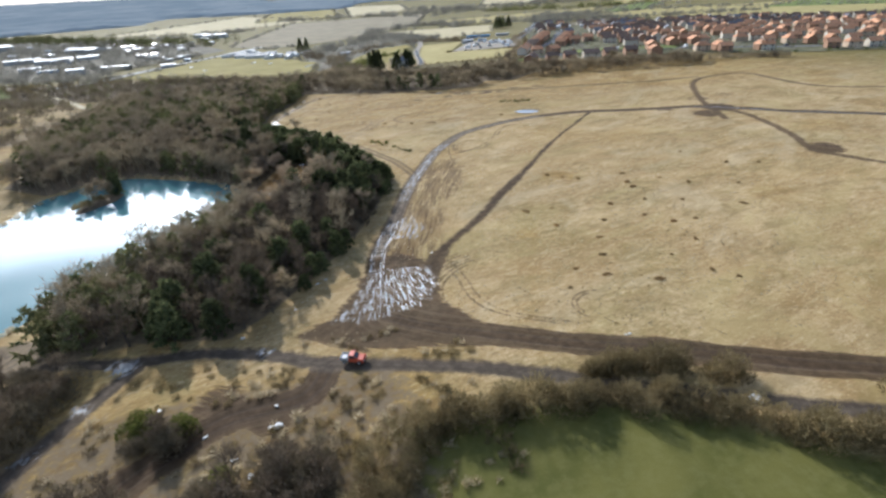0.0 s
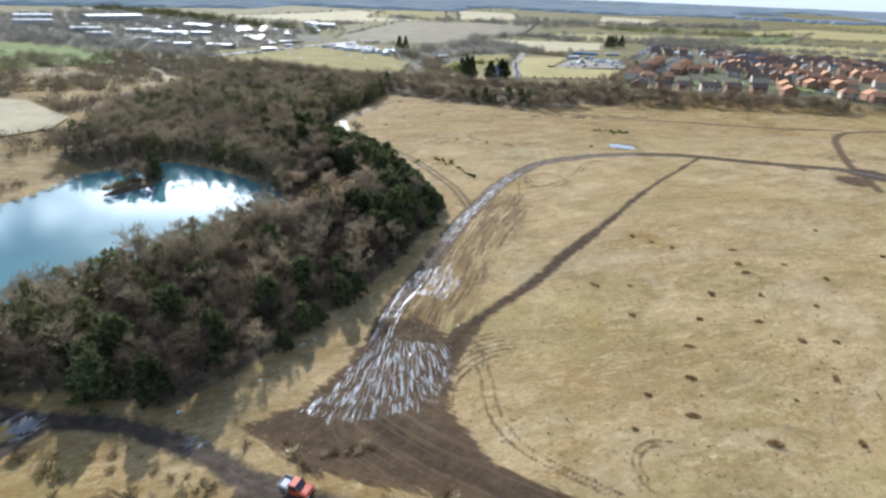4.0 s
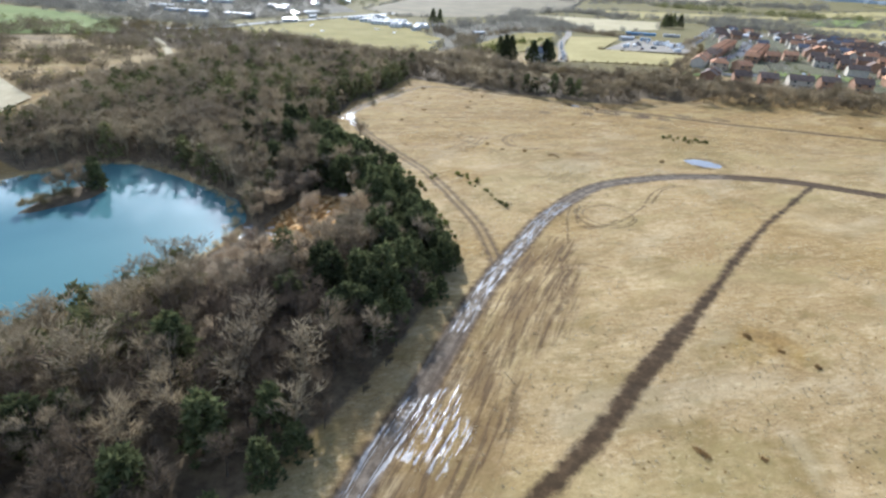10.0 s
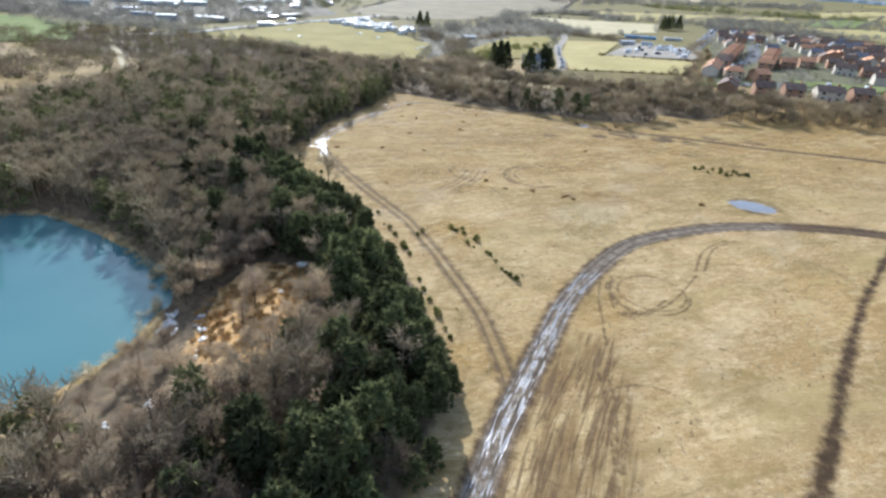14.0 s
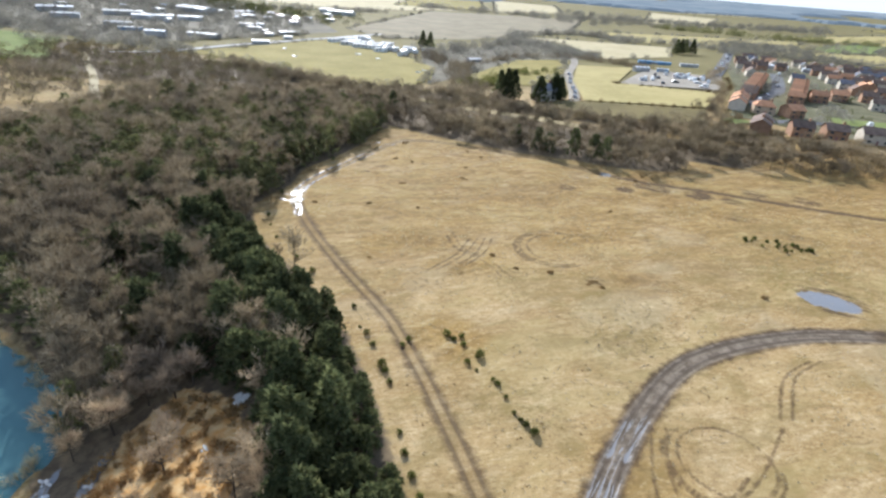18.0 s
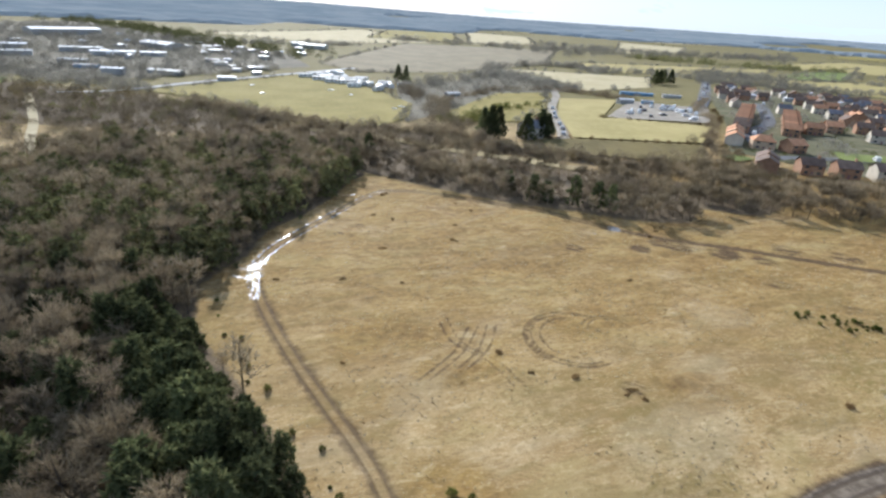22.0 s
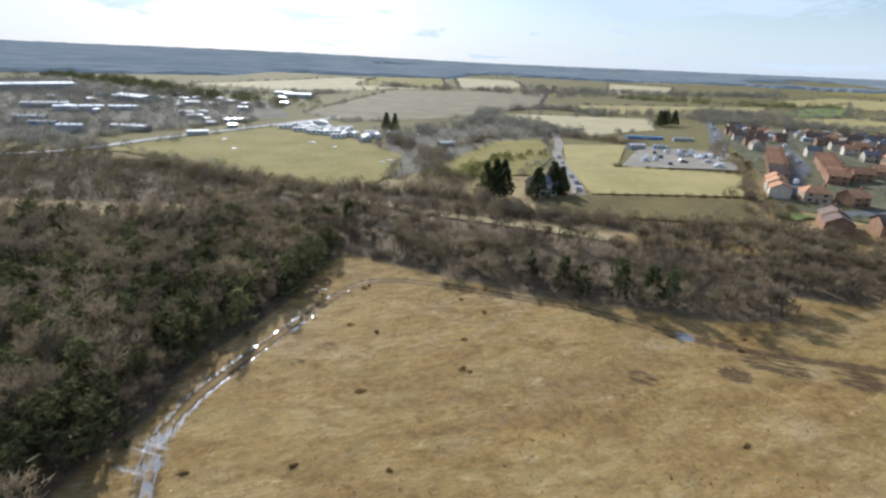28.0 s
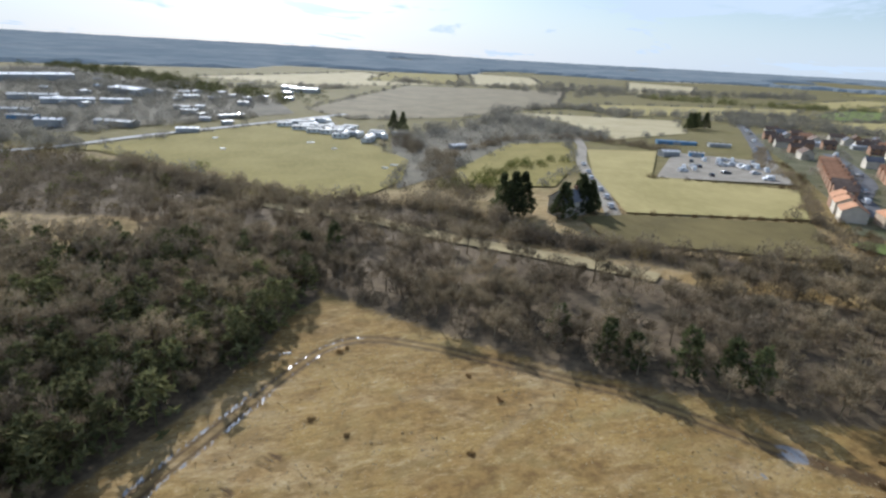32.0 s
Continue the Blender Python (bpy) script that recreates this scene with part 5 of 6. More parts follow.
mid_bushes = [bush_shape(s, t, w, n, 0.22) for s, t, w, n in ((44, 4.0, 2.8, 170), (45, 5.2, 3.0, 190), (46, 3.0, 2.6, 140))]
belt("hedgerow", [(-120, 402), (-89, 374), (-46, 349), (-12, 331), (30, 314), (60, 302), (100, 296)], 4, 190, mid_bushes, TWIG_FAR, "leafless hedge along the old railway bank")
belt("hedgerow", [(-95, 384), (-60, 366), (-20, 350), (5, 345), (25, 330)], 5, 130, mid_bushes, TWIG_FAR, "leafless hedge beside the green pasture")
belt("hedgerow", [(5, 345), (12, 370), (6, 400), (8, 435), (-8, 470), (-15, 500)], 9, 110, mid_bushes, TWIG_FAR, "leafless trees along the stream")
belt("hedgerow", [(15, 372), (30, 392), (45, 420), (60, 430)], 7, 36, mid_bushes, GORSE, "green bushes in the paddock")
belt("hedgerow", [(8, 440), (30, 470), (55, 505), (100, 510), (130, 470)], 6, 90, mid_bushes, TWIG, "leafless trees beyond the paddock")
belt("hedgerow", [(48, 341), (80, 337), (118, 333), (125, 320), (104, 296)], 1.2, 90, mid_bushes, HEATHER, "dark clipped hedge round the paddock", (0.25, 0.45))
belt("hedgerow", [(93, 396), (145, 381), (172, 434)], 1.2, 60, mid_bushes, HEATHER, "dark hedge round the yard", (0.3, 0.5))
belt("hedgerow", [(-16, 505), (30, 560), (60, 600), (110, 520)], 14, 120, far_bushes, TWIG_HAZE, "leafless copse beyond the caravans", (0.5, 0.8))
belt("hedgerow", [(60, 600), (72, 680), (150, 740), (176, 680)], 10, 110, far_bushes, TWIG_HAZE, "leafless hedgerow trees", (0.5, 0.9))
belt("hedgerow", [(140, 745), (250, 700), (330, 640), (440, 620), (560, 600)], 16, 200, far_bushes, TWIG_HAZE, "leafless wood behind the town", (0.5, 0.9))
belt("hedgerow", [(180, 690), (300, 760), (440, 800), (640, 860)], 10, 90, far_bushes, TWIG_HAZE, "leafless hedgerow trees", (0.5, 0.9))
belt("hedgerow", [(440, 750), (600, 700), (800, 500), (900, 420)], 12, 120, far_bushes, TWIG_HAZE, "leafless hedgerow trees", (0.5, 0.9))
belt("hedgerow", [(330, 1000), (420, 960), (520, 940), (640, 960)], 16, 90, far_bushes, NEEDLE_HAZE, "dark far conifer wood", (0.8, 1.3))
belt("hedgerow", [(-60, 1110), (30, 1090), (200, 1100), (330, 1130)], 24, 130, far_bushes, TWIG_HAZE, "far leafless wood", (0.7, 1.2))
belt("hedgerow", [(225, 1250), (350, 1200), (500, 1190), (700, 1250)], 24, 120, far_bushes, TWIG_HAZE, "far leafless wood", (0.8, 1.3))
belt("hedgerow", [(-250, 430), (-200, 450), (-160, 500), (-120, 560)], 8, 80, far_bushes, TWIG_HAZE, "leafless trees by the concrete road", (0.4, 0.7))
belt("hedgerow", [(-420, 470), (-330, 480), (-250, 460), (-190, 440), (-160, 420)], 22, 240, far_bushes, TWIG_HAZE, "leafless scrub before the works", (0.35, 0.7))
belt("hedgerow", [(-330, 720), (-260, 760), (-170, 820), (-100, 870)], 22, 120, far_bushes, TWIG_HAZE, "leafless trees behind the works", (0.6, 1.0))
belt("hedgerow", [(-560, 700), (-430, 640), (-320, 600), (-230, 620), (-140, 650)], 26, 170, far_bushes, TWIG_HAZE, "leafless trees among the works", (0.4, 0.8))
belt("hedgerow", [(120, 334), (112, 312), (108, 290), (130, 272), (180, 250), (240, 222)], 7, 150, mid_bushes, TWIG_FAR, "leafless hedge before the houses", (0.6, 1.0))
belt("hedgerow", [(190, 480), (160, 430), (150, 392), (126, 345)], 3, 60, mid_bushes, TWIG_FAR, "leafless street hedge", (0.5, 0.9))


def copse(name, ring, n, gap, shapes, mat, label, scale):
    """Trees scattered over an area."""
    stuff(name, shapes, scatter(n, box(ring), lambda x, y: area_dist(x, y, ring) < 0, gap, rnd), mat, label, "wood", scale)


copse("works_wood", [(-560, 640), (-420, 510), (-230, 450), (-190, 470), (-125, 560), (-140, 670), (-240, 730), (-300, 800), (-520, 980)], 2600, 8, far_bushes, TWIG_HAZE, "leafless brown trees among the works sheds", (0.45, 0.9))
copse("stream_wood", [(-9, 460), (-20, 505), (40, 590), (70, 655), (100, 600), (112, 512), (84, 502), (40, 490)], 420, 7, far_bushes, TWIG_HAZE, "leafless brown wood along the stream", (0.45, 0.85))
copse("town_wood", [(250, 625), (330, 790), (400, 770), (392, 640), (400, 580), (360, 595), (305, 620)], 500, 8, far_bushes, TWIG_HAZE, "leafless dark wood behind the town", (0.6, 1.0))
copse("garden_trees", [(120, 326), (150, 282), (215, 258), (262, 228), (330, 205), (450, 240), (560, 400), (470, 520), (330, 560), (262, 600), (225, 570), (190, 475), (165, 395)], 900, 9, far_bushes, TWIG_HAZE, "leafless garden trees between the houses", (0.3, 0.6))
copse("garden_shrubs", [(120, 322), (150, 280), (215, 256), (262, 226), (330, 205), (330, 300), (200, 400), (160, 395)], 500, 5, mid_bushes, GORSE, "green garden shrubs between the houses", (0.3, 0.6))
copse("hill_wood", [(60, 1080), (200, 920), (320, 1000), (520, 1090), (700, 1160), (860, 1400), (500, 1180), (250, 1120)], 520, 12, far_bushes, TWIG_HAZE, "far leafless wood below the hills", (0.9, 1.5))


pts = []
for ring, mat, label in FIELDS[:10] + FIELDS[17:]:
    for (x0, y0), (x1, y1) in zip(ring, ring[1:] + ring[:1]):
        for _ in range(int(math.hypot(x1 - x0, y1 - y0) / 7)):
            u = rnd.random()
            if rnd.random() < 0.8:
                pts.append((x0 + (x1 - x0) * u + rnd.gauss(0, 2), y0 + (y1 - y0) * u + rnd.gauss(0, 2)))
stuff("field_hedges", far_bushes, pts, TWIG_HAZE, "leafless hedges between the far fields", "hedgerow", (0.25, 0.6))
belt("dark_wood", [(-560, 1060), (-400, 940), (-280, 810), (-200, 725), (-130, 680)], 40, 300, far_bushes, NEEDLE_HAZE, "dark pine wood behind the works", (0.7, 1.2))
belt("hedgerow", [(-480, 560), (-400, 545), (-320, 500), (-240, 500), (-190, 520)], 18, 150, far_bushes, TWIG_HAZE, "leafless trees along the works road", (0.35, 0.7))
belt("hedgerow", [(-460, 820), (-380, 720), (-300, 690), (-220, 660)], 30, 120, far_bushes, TWIG_HAZE, "leafless trees among the sheds", (0.4, 0.8))
ROUGH = [(-170, 330), (-80, 328), (-36, 350), (20, 316), (60, 292), (110, 270), (122, 290), (104, 297), (60, 306), (44, 318), (20, 338), (-10, 354), (-40, 360), (-90, 378), (-150, 418), (-230, 432), (-240, 380)]
pts = scatter(6500, box(ROUGH), lambda x, y: (area_dist(x, y, ROUGH) < 0) & (poly_dist(x, y, BANK) > 5) & (value_noise(x, y, 15) > 0.3), 2.6, rnd)
stuff("rough_scrub", mid_bushes, pts[::2], SCRUB, "dense leafless scrub below the railway bank", "scrub", (0.4, 0.95))
stuff("rough_thorn", mid_bushes, pts[1::2], TWIG_DARK, "dark leafless thorn below the railway bank", "scrub", (0.4, 0.95))


def canopy():
    """The wooded hills along the horizon, as one bumpy roof of trees."""
    rng = np.random.RandomState(3)
    xs, ys = np.linspace(-3200, 3600, 300), np.concatenate([np.linspace(1000, 1800, 34), np.linspace(1840, 4100, 36)])
    gx, gy = np.meshgrid(xs, ys)
    x, y = gx.ravel(), gy.ravel()
    z = height(x, y) + 2 + 6 * value_noise(x, y, 37) + 3 * rng.rand(len(x))
    front = 1000 + 260 * smooth(x, -900, -300) + 420 * smooth(x, 0, 500) + 120 * (value_noise(x, y * 0, 140) - 0.5)
    gaps = smooth(value_noise(x + 400, y, 330), 0.62, 0.7) * smooth(x, -500, 100) * smooth(y, 2900, 2500)
    z = z - 60 * smooth(front - y, -20, 20) - 40 * gaps
    nx = len(xs)
    i = (np.arange(len(ys) - 1)[:, None] * nx + np.arange(nx - 1)[None, :]).ravel()
    m = bpy.data.meshes.new("wooded_hills")
    m.from_pydata(np.stack([x, y, z], 1).tolist(), [], np.stack([i, i + 1, i + nx + 1, i + nx], 1).tolist())
    mat, n = material("far_forest")
    pos = n.add("ShaderNodeNewGeometry").outputs["Position"]
    # blue-grey base and faint blue emission stand in for distance haze
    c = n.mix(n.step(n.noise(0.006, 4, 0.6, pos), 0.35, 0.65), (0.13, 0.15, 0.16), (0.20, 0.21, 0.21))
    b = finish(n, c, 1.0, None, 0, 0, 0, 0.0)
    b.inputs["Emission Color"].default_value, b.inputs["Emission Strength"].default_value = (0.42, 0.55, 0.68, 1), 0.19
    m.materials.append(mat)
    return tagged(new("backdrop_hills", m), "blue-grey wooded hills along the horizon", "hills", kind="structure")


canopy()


# ---------------------------------------------------------------- buildings
def box_mesh(v, f, x0, y0, z0, x1, y1, z1):
    b = len(v)
    v.extend(((x0, y0, z0), (x1, y0, z0), (x1, y1, z0), (x0, y1, z0), (x0, y0, z1), (x1, y0, z1), (x1, y1, z1), (x0, y1, z1)))
    f.extend(tuple(i + b for i in q) for q in ((0, 3, 2, 1), (4, 5, 6, 7), (0, 1, 5, 4), (1, 2, 6, 5), (2, 3, 7, 6), (3, 0, 4, 7)))


def part(name, v, f, mat, parent, label=""):
    o = new(name, mesh_of(name, v, f, mat))
    o.parent = parent
    return tagged(o, label)


def boxes(*all_of):
    v, f = [], []
    for b in all_of:
        box_mesh(v, f, *b)
    return v, f


TILE = [plain("roof_" + n, a, b, 2.0, 0.85, each=0.18, bump=0.3) for n, a, b in (("orange", (0.50, 0.245, 0.125), (0.62, 0.335, 0.19)), ("brown", (0.155, 0.105, 0.08), (0.235, 0.165, 0.125)), ("slate", (0.15, 0.15, 0.17), (0.22, 0.22, 0.24)))]
WALL = [plain("wall_" + n, a, b, 2.0, 0.9, each=0.12) for n, a, b in (("brick", (0.29, 0.165, 0.10), (0.38, 0.23, 0.145)), ("render", (0.52, 0.46, 0.37), (0.62, 0.56, 0.46)), ("buff", (0.48, 0.36, 0.25), (0.56, 0.44, 0.32)))]
GLASS = plain("window_glass", (0.05, 0.06, 0.07), (0.09, 0.10, 0.11), 1.0, 0.12, spec=0.6)
ROOFM = plain("bright_metal_roof", (0.62, 0.63, 0.65), (0.74, 0.74, 0.75), 3.0, 0.6, metal=0.0, spec=0.3, each=0.15)
WHITE = plain("white_metal", (0.72, 0.73, 0.74), (0.82, 0.82, 0.81), 3.0, 0.32, spec=0.5, each=0.1)
GREYM = plain("grey_metal", (0.34, 0.345, 0.34), (0.44, 0.44, 0.43), 3.0, 0.6, spec=0.5, each=0.2)
BLUEM = plain("blue_metal", (0.10, 0.22, 0.38), (0.16, 0.30, 0.46), 3.0, 0.5, each=0.2)
DOORP = plain("door_paint", (0.12, 0.12, 0.16), (0.3, 0.12, 0.1), 1.0, 0.5)
RUBBER = plain("rubber", (0.02, 0.02, 0.02), (0.035, 0.035, 0.035), 0.3, 0.9)


def house(tile, wall, long=9.0, deep=7.5, hip=False, label=""):
    """A two-storey house: walls, pitched roof, chimney, windows and door."""
    root = tagged(new("house"), label, "house")
    a, b, e, r = long / 2, deep / 2, 5.0, 7.6
    v = [(-a, -b, -1), (a, -b, -1), (a, b, -1), (-a, b, -1), (-a, -b, e), (a, -b, e), (a, b, e), (-a, b, e)]
    f = [(0, 1, 5, 4), (1, 2, 6, 5), (2, 3, 7, 6), (3, 0, 4, 7)]
    if not hip:
        v += [(-a, 0, r - 0.15), (a, 0, r - 0.15)]
        f += [(4, 7, 8), (5, 9, 6)]
    part("wall", v, f, WALL[wall], root)
    o, t = 0.35, 0.18
    i = deep * 0.42 if hip else 0
    v = [(-a - o, -b - o, e - 0.2), (a + o, -b - o, e - 0.2), (a + o, b + o, e - 0.2), (-a - o, b + o, e - 0.2), (-a - o + i, 0, r), (a + o - i, 0, r)]
    v += [(x, y, z - t) for x, y, z in v]
    f = [(0, 1, 5, 4), (2, 3, 4, 5), (1, 2, 5), (3, 0, 4)] if hip else [(0, 1, 5, 4), (2, 3, 4, 5)]
    f += [tuple(k + 6 for k in reversed(q)) for q in f] + [(0, 6, 7, 1), (2, 8, 9, 3)]
    part("roof", v, f, TILE[tile], root)
    part("chimney", *boxes((a * 0.5, -0.4, r - 1.2, a * 0.5 + 0.8, 0.5, r + 1.0)), WALL[0], root)
    for x in (-a * 0.55, a * 0.55):
        for z in (0.9, 3.3):
            part("window", *boxes((x - 0.75, -b - 0.04, z, x + 0.75, -b + 0.1, z + 1.15)), GLASS, root)
    part("door", *boxes((-0.45, -b - 0.05, -0.2, 0.45, -b + 0.1, 2.0)), DOORP, root)
    return root


def drop(root):
    for o in (*root.children_recursive, root):
        bpy.data.objects.remove(o)


hk = [house(0, 0, label="brick house with an orange clay-tile roof"), house(0, 2, 10.5, 8, True, label="buff house with an orange hipped roof"), house(1, 0, label="brick house with a brown tiled roof"),
      house(2, 1, label="rendered house with a grey slate roof"), house(1, 1, 12, 7.5, label="rendered house with a brown tiled roof"), house(0, 1, 9.5, 7.5, label="cream house with an orange tiled roof")]
TOWN = [(128, 320), (165, 280), (215, 262), (262, 232), (330, 205), (450, 240), (560, 400), (470, 520), (330, 540), (262, 590), (225, 560), (190, 470), (160, 395), (136, 340)]
streets = [curve(l, 6) for l in ([(160, 428), (180, 463), (207, 515), (257, 613)], [(143, 338), (155, 362), (178, 388), (198, 423), (222, 470)], [(134, 312), (170, 306), (230, 280), (300, 240), (400, 230)])]
lawns = [[(113, 312), (121, 315), (125, 308), (116, 304)], [(165, 322), (225, 300), (218, 285), (158, 308)]]
NEAR_TOWN = [(112, 300), (126, 345), (150, 385), (182, 432), (212, 420), (205, 395), (180, 345), (210, 300), (215, 262), (150, 270)]
turn = 21.6
ux, uy = math.cos(radians(-turn)), math.sin(radians(-turn))
for row in range(-3, 16):
    for col in range(0, 40):
        s, q = col * 11.6 + rnd.uniform(-1, 1), row * 24 + (6 if col % 5 < 2 else 0)
        x, y = 110 + ux * s - uy * q, 330 + uy * s + ux * q
        if one(area_dist, x, y, TOWN) > -2 or col % 7 == 6 or any(one(area_dist, x, y, l) < 5 for l in lawns):
            continue
        if min(poly_dist(np.array([x]), np.array([y]), l)[0] for l in streets) < 9 or one(area_dist, x, y, NEAR_TOWN) < 2:
            continue
        orange = y < 300 or (x > 235 and y < 390) or rnd.random() < 0.16
        k = rnd.choice((0, 0, 1, 5)) if orange else rnd.choice((2, 2, 3, 4, 2))
        copy_thing(hk[k], pose(x, y, hz(x, y), 0, 0, -turn + rnd.choice((0, 0, 0, 180, 90)) + rnd.uniform(-4, 4)) @ Matrix.Scale(0.76, 4))
# terraces that stand out: (x, y, turn, kind)
terraces = [(139.5, 329, -20, 1), (131.5, 336, 60, 5), (137, 346, 60, 5), (141, 353, 60, 0)]
terraces += [(150 + 5.2 * i, 364 + 8.4 * i, -32, 2 if i < 2 else 0) for i in range(8)]
terraces += [(170 + 4.7 * i, 357 + 7.5 * i, -32, 0) for i in range(7)]
terraces += [(133, 290, -15, 2), (143, 286, -15, 2), (155, 282, -15, 4), (166, 279, -15, 2), (177, 274, -15, 2), (190, 268, 75, 0), (203, 291, 75, 0), (124, 300, 60, 2), (119, 292, 60, 2),
             (225, 301, 75, 0), (241, 300, 75, 0), (232, 264, 75, 0), (251, 251, 75, 0), (184, 362, -20, 0), (197, 367, -20, 0), (235, 404, 70, 0), (148, 322, 10, 0)]
for x, y, t, k in terraces:
    tagged(copy_thing(hk[k], pose(x, y, hz(x, y), 0, 0, t) @ Matrix.Diagonal((0.8, 0.92, 0.76, 1))), group="terraced houses by the street")
cottage = copy_thing(hk[3], pose(45, 341, hz(45, 341), 0, 0, 30))
tagged(cottage, "white cottage with a grey roof among dark trees", "cottage")
for k in hk:
    drop(k)


def shed(long, deep, tall, roof, wall, label):
    """A low-pitched metal shed with rooflights and a roller door."""
    root = tagged(new("warehouse"), label, "warehouse")
    a, b, r = long / 2, deep / 2, tall + deep * 0.09
    part("wall", [(-a, -b, -1), (a, -b, -1), (a, b, -1), (-a, b, -1), (-a, -b, tall), (a, -b, tall), (a, b, tall), (-a, b, tall), (-a, 0, r - .05), (a, 0, r - .05)],
         [(0, 1, 5, 4), (1, 2, 6, 5), (2, 3, 7, 6), (3, 0, 4, 7), (4, 7, 8), (5, 9, 6)], wall, root)
    v = [(-a - .4, -b - .4, tall), (a + .4, -b - .4, tall), (a + .4, b + .4, tall), (-a - .4, b + .4, tall), (-a - .4, 0, r), (a + .4, 0, r)]
    v += [(x, y, z - .2) for x, y, z in v]
    part("roof", v, [(0, 1, 5, 4), (2, 3, 4, 5), (7, 6, 10, 11), (9, 8, 11, 10), (0, 6, 7, 1), (2, 8, 9, 3)], roof, root)
    for i in range(3):
        x = -a * 0.6 + a * 0.6 * i
        h0, h1 = tall + (r - tall) * 0.3 + .06, tall + (r - tall) * 0.8 + .06
        part("rooflight", [(x - .6, -b * .7, h0), (x + .6, -b * .7, h0), (x + .6, -b * .2, h1), (x - .6, -b * .2, h1)], [(0, 1, 2, 3)], GLASS, root)
    part("roller_door", *boxes((-2.2, -b - .06, -.5, 2.2, -b + .1, min(4.2, tall * 0.75))), GREYM, root)
    return root


kind_of = {WHITE: "white metal-roofed works shed", GREYM: "grey metal works shed", BLUEM: "blue metal-clad shed beside the yard"}
for x, y, l, d, t, h, roof, wall in (
        (-392, 752, 92, 28, 55, 9, WHITE, GREYM), (-200, 480, 17, 11, 12, 6, WHITE, GREYM), (-174, 496, 30, 11, -8, 4, GREYM, GREYM), (-248, 660, 52, 26, -30, 7, WHITE, WHITE), (-131, 487, 15, 8, 15, 3.5, WHITE, WHITE),
        (-250, 577, 42, 13, 27, 5, WHITE, GREYM), (-282, 590, 40, 15, 27, 5, GREYM, GREYM), (-225, 592, 26, 12, 20, 4.5, WHITE, GREYM), (-198, 650, 24, 10, 25, 4, WHITE, WHITE), (-176, 648, 10, 7, 10, 4, WHITE, WHITE),
        (-172, 676, 13, 7, 10, 4, WHITE, GREYM), (-128, 776, 40, 18, -8, 6, WHITE, WHITE), (-150, 800, 24, 12, 10, 6, WHITE, GREYM), (-160, 560, 14, 8, 20, 4, WHITE, GREYM), (-147, 548, 10, 6, 70, 3.5, GREYM, GREYM),
        (-139, 532, 9, 6, 20, 3.2, WHITE, WHITE), (-171, 577, 16, 8, -15, 4, GREYM, GREYM), (-129, 551, 22, 7, 40, 3.2, WHITE, GREYM), (-122, 523, 8, 5, 35, 3, WHITE, WHITE), (-300, 540, 26, 13, 30, 5, GREYM, GREYM),
        (-330, 575, 34, 15, 32, 6, WHITE, GREYM), (-420, 640, 46, 20, 34, 7, GREYM, GREYM), (-470, 720, 50, 22, 36, 8, WHITE, GREYM), (-248, 520, 24, 10, 12, 4, GREYM, GREYM), (-228, 500, 20, 8, 8, 3.5, GREYM, BLUEM),
        (240, 506, 24, 11, -22, 4, WHITE, GREYM), (264, 500, 14, 9, -22, 4, WHITE, WHITE), (285, 505, 24, 11, -22, 4, WHITE, WHITE), (306, 494, 34, 12, -22, 4.5, WHITE, WHITE), (150, 500, 30, 7, -8, 2.6, BLUEM, BLUEM), (172, 492, 16, 6, -8, 2.6, GREYM, WHITE),
        (18, 470, 12, 7, 30, 3.2, WHITE, WHITE), (126, 455, 12, 8, 10, 4, WHITE, WHITE), (139, 452, 9, 7, -20, 3.5, GREYM, BLUEM)):
    tagged(shed(l * 0.75, d * 0.7, h * 0.7, {WHITE: ROOFM}.get(roof, roof), {WHITE: GREYM}.get(wall, wall), kind_of[roof]), group="works sheds").matrix_basis = pose(x, y, hz(x, y), 0, 0, t)


def caravan():
    root = tagged(new("caravan"), "white static caravan with a shallow roof", "caravan")
    part("body", *boxes((-4.5, -1.6, 0.4, 4.5, 1.6, 2.7)), WHITE, root)
    part("roof", [(-4.6, -1.7, 2.7), (4.6, -1.7, 2.7), (4.6, 1.7, 2.7), (-4.6, 1.7, 2.7), (-4.6, 0, 3.2), (4.6, 0, 3.2)], [(0, 1, 5, 4), (2, 3, 4, 5), (1, 2, 5), (3, 0, 4), (0, 3, 2, 1)], GREYM, root)
    for x in (-3, 0, 3):
        part("window", *boxes((x - .7, -1.65, 1.3, x + .7, -1.5, 2.2)), GLASS, root)
    part("skirt", *boxes((-4.4, -1.5, -0.4, 4.4, 1.5, 0.4)), GREYM, root)
    return root


for i in range(30):
    x, y = rnd.uniform(-470, -110), rnd.uniform(0, 1)
    y = 505 + (x + 110) * -0.35 + y * 260
    if x > -150 and y < 560:
        continue
    roof = rnd.choice((WHITE, WHITE, GREYM, GREYM, GREYM, BLUEM))
    tagged(shed(rnd.uniform(5, 13), rnd.uniform(4, 7), rnd.uniform(2.4, 3.6), {WHITE: ROOFM}.get(roof, roof), GREYM, "small metal store among the works"), group="small stores of the works").matrix_basis = pose(x, y, hz(x, y), 0, 0, rnd.choice((0, 8, -6, 90, 80)))
cv = caravan()
for i in range(46):
    u, w = rnd.random(), rnd.uniform(-1, 1)
    x, y = -84 + 62 * u + 9 * w, 545 - 52 * u + 12 * w * 1.5
    tagged(copy_thing(cv, pose(x, y, hz(x, y), 0, 0, rnd.choice((0, 15, 80, 100)) + rnd.uniform(-10, 10))), group="caravans on the site")
drop(cv)


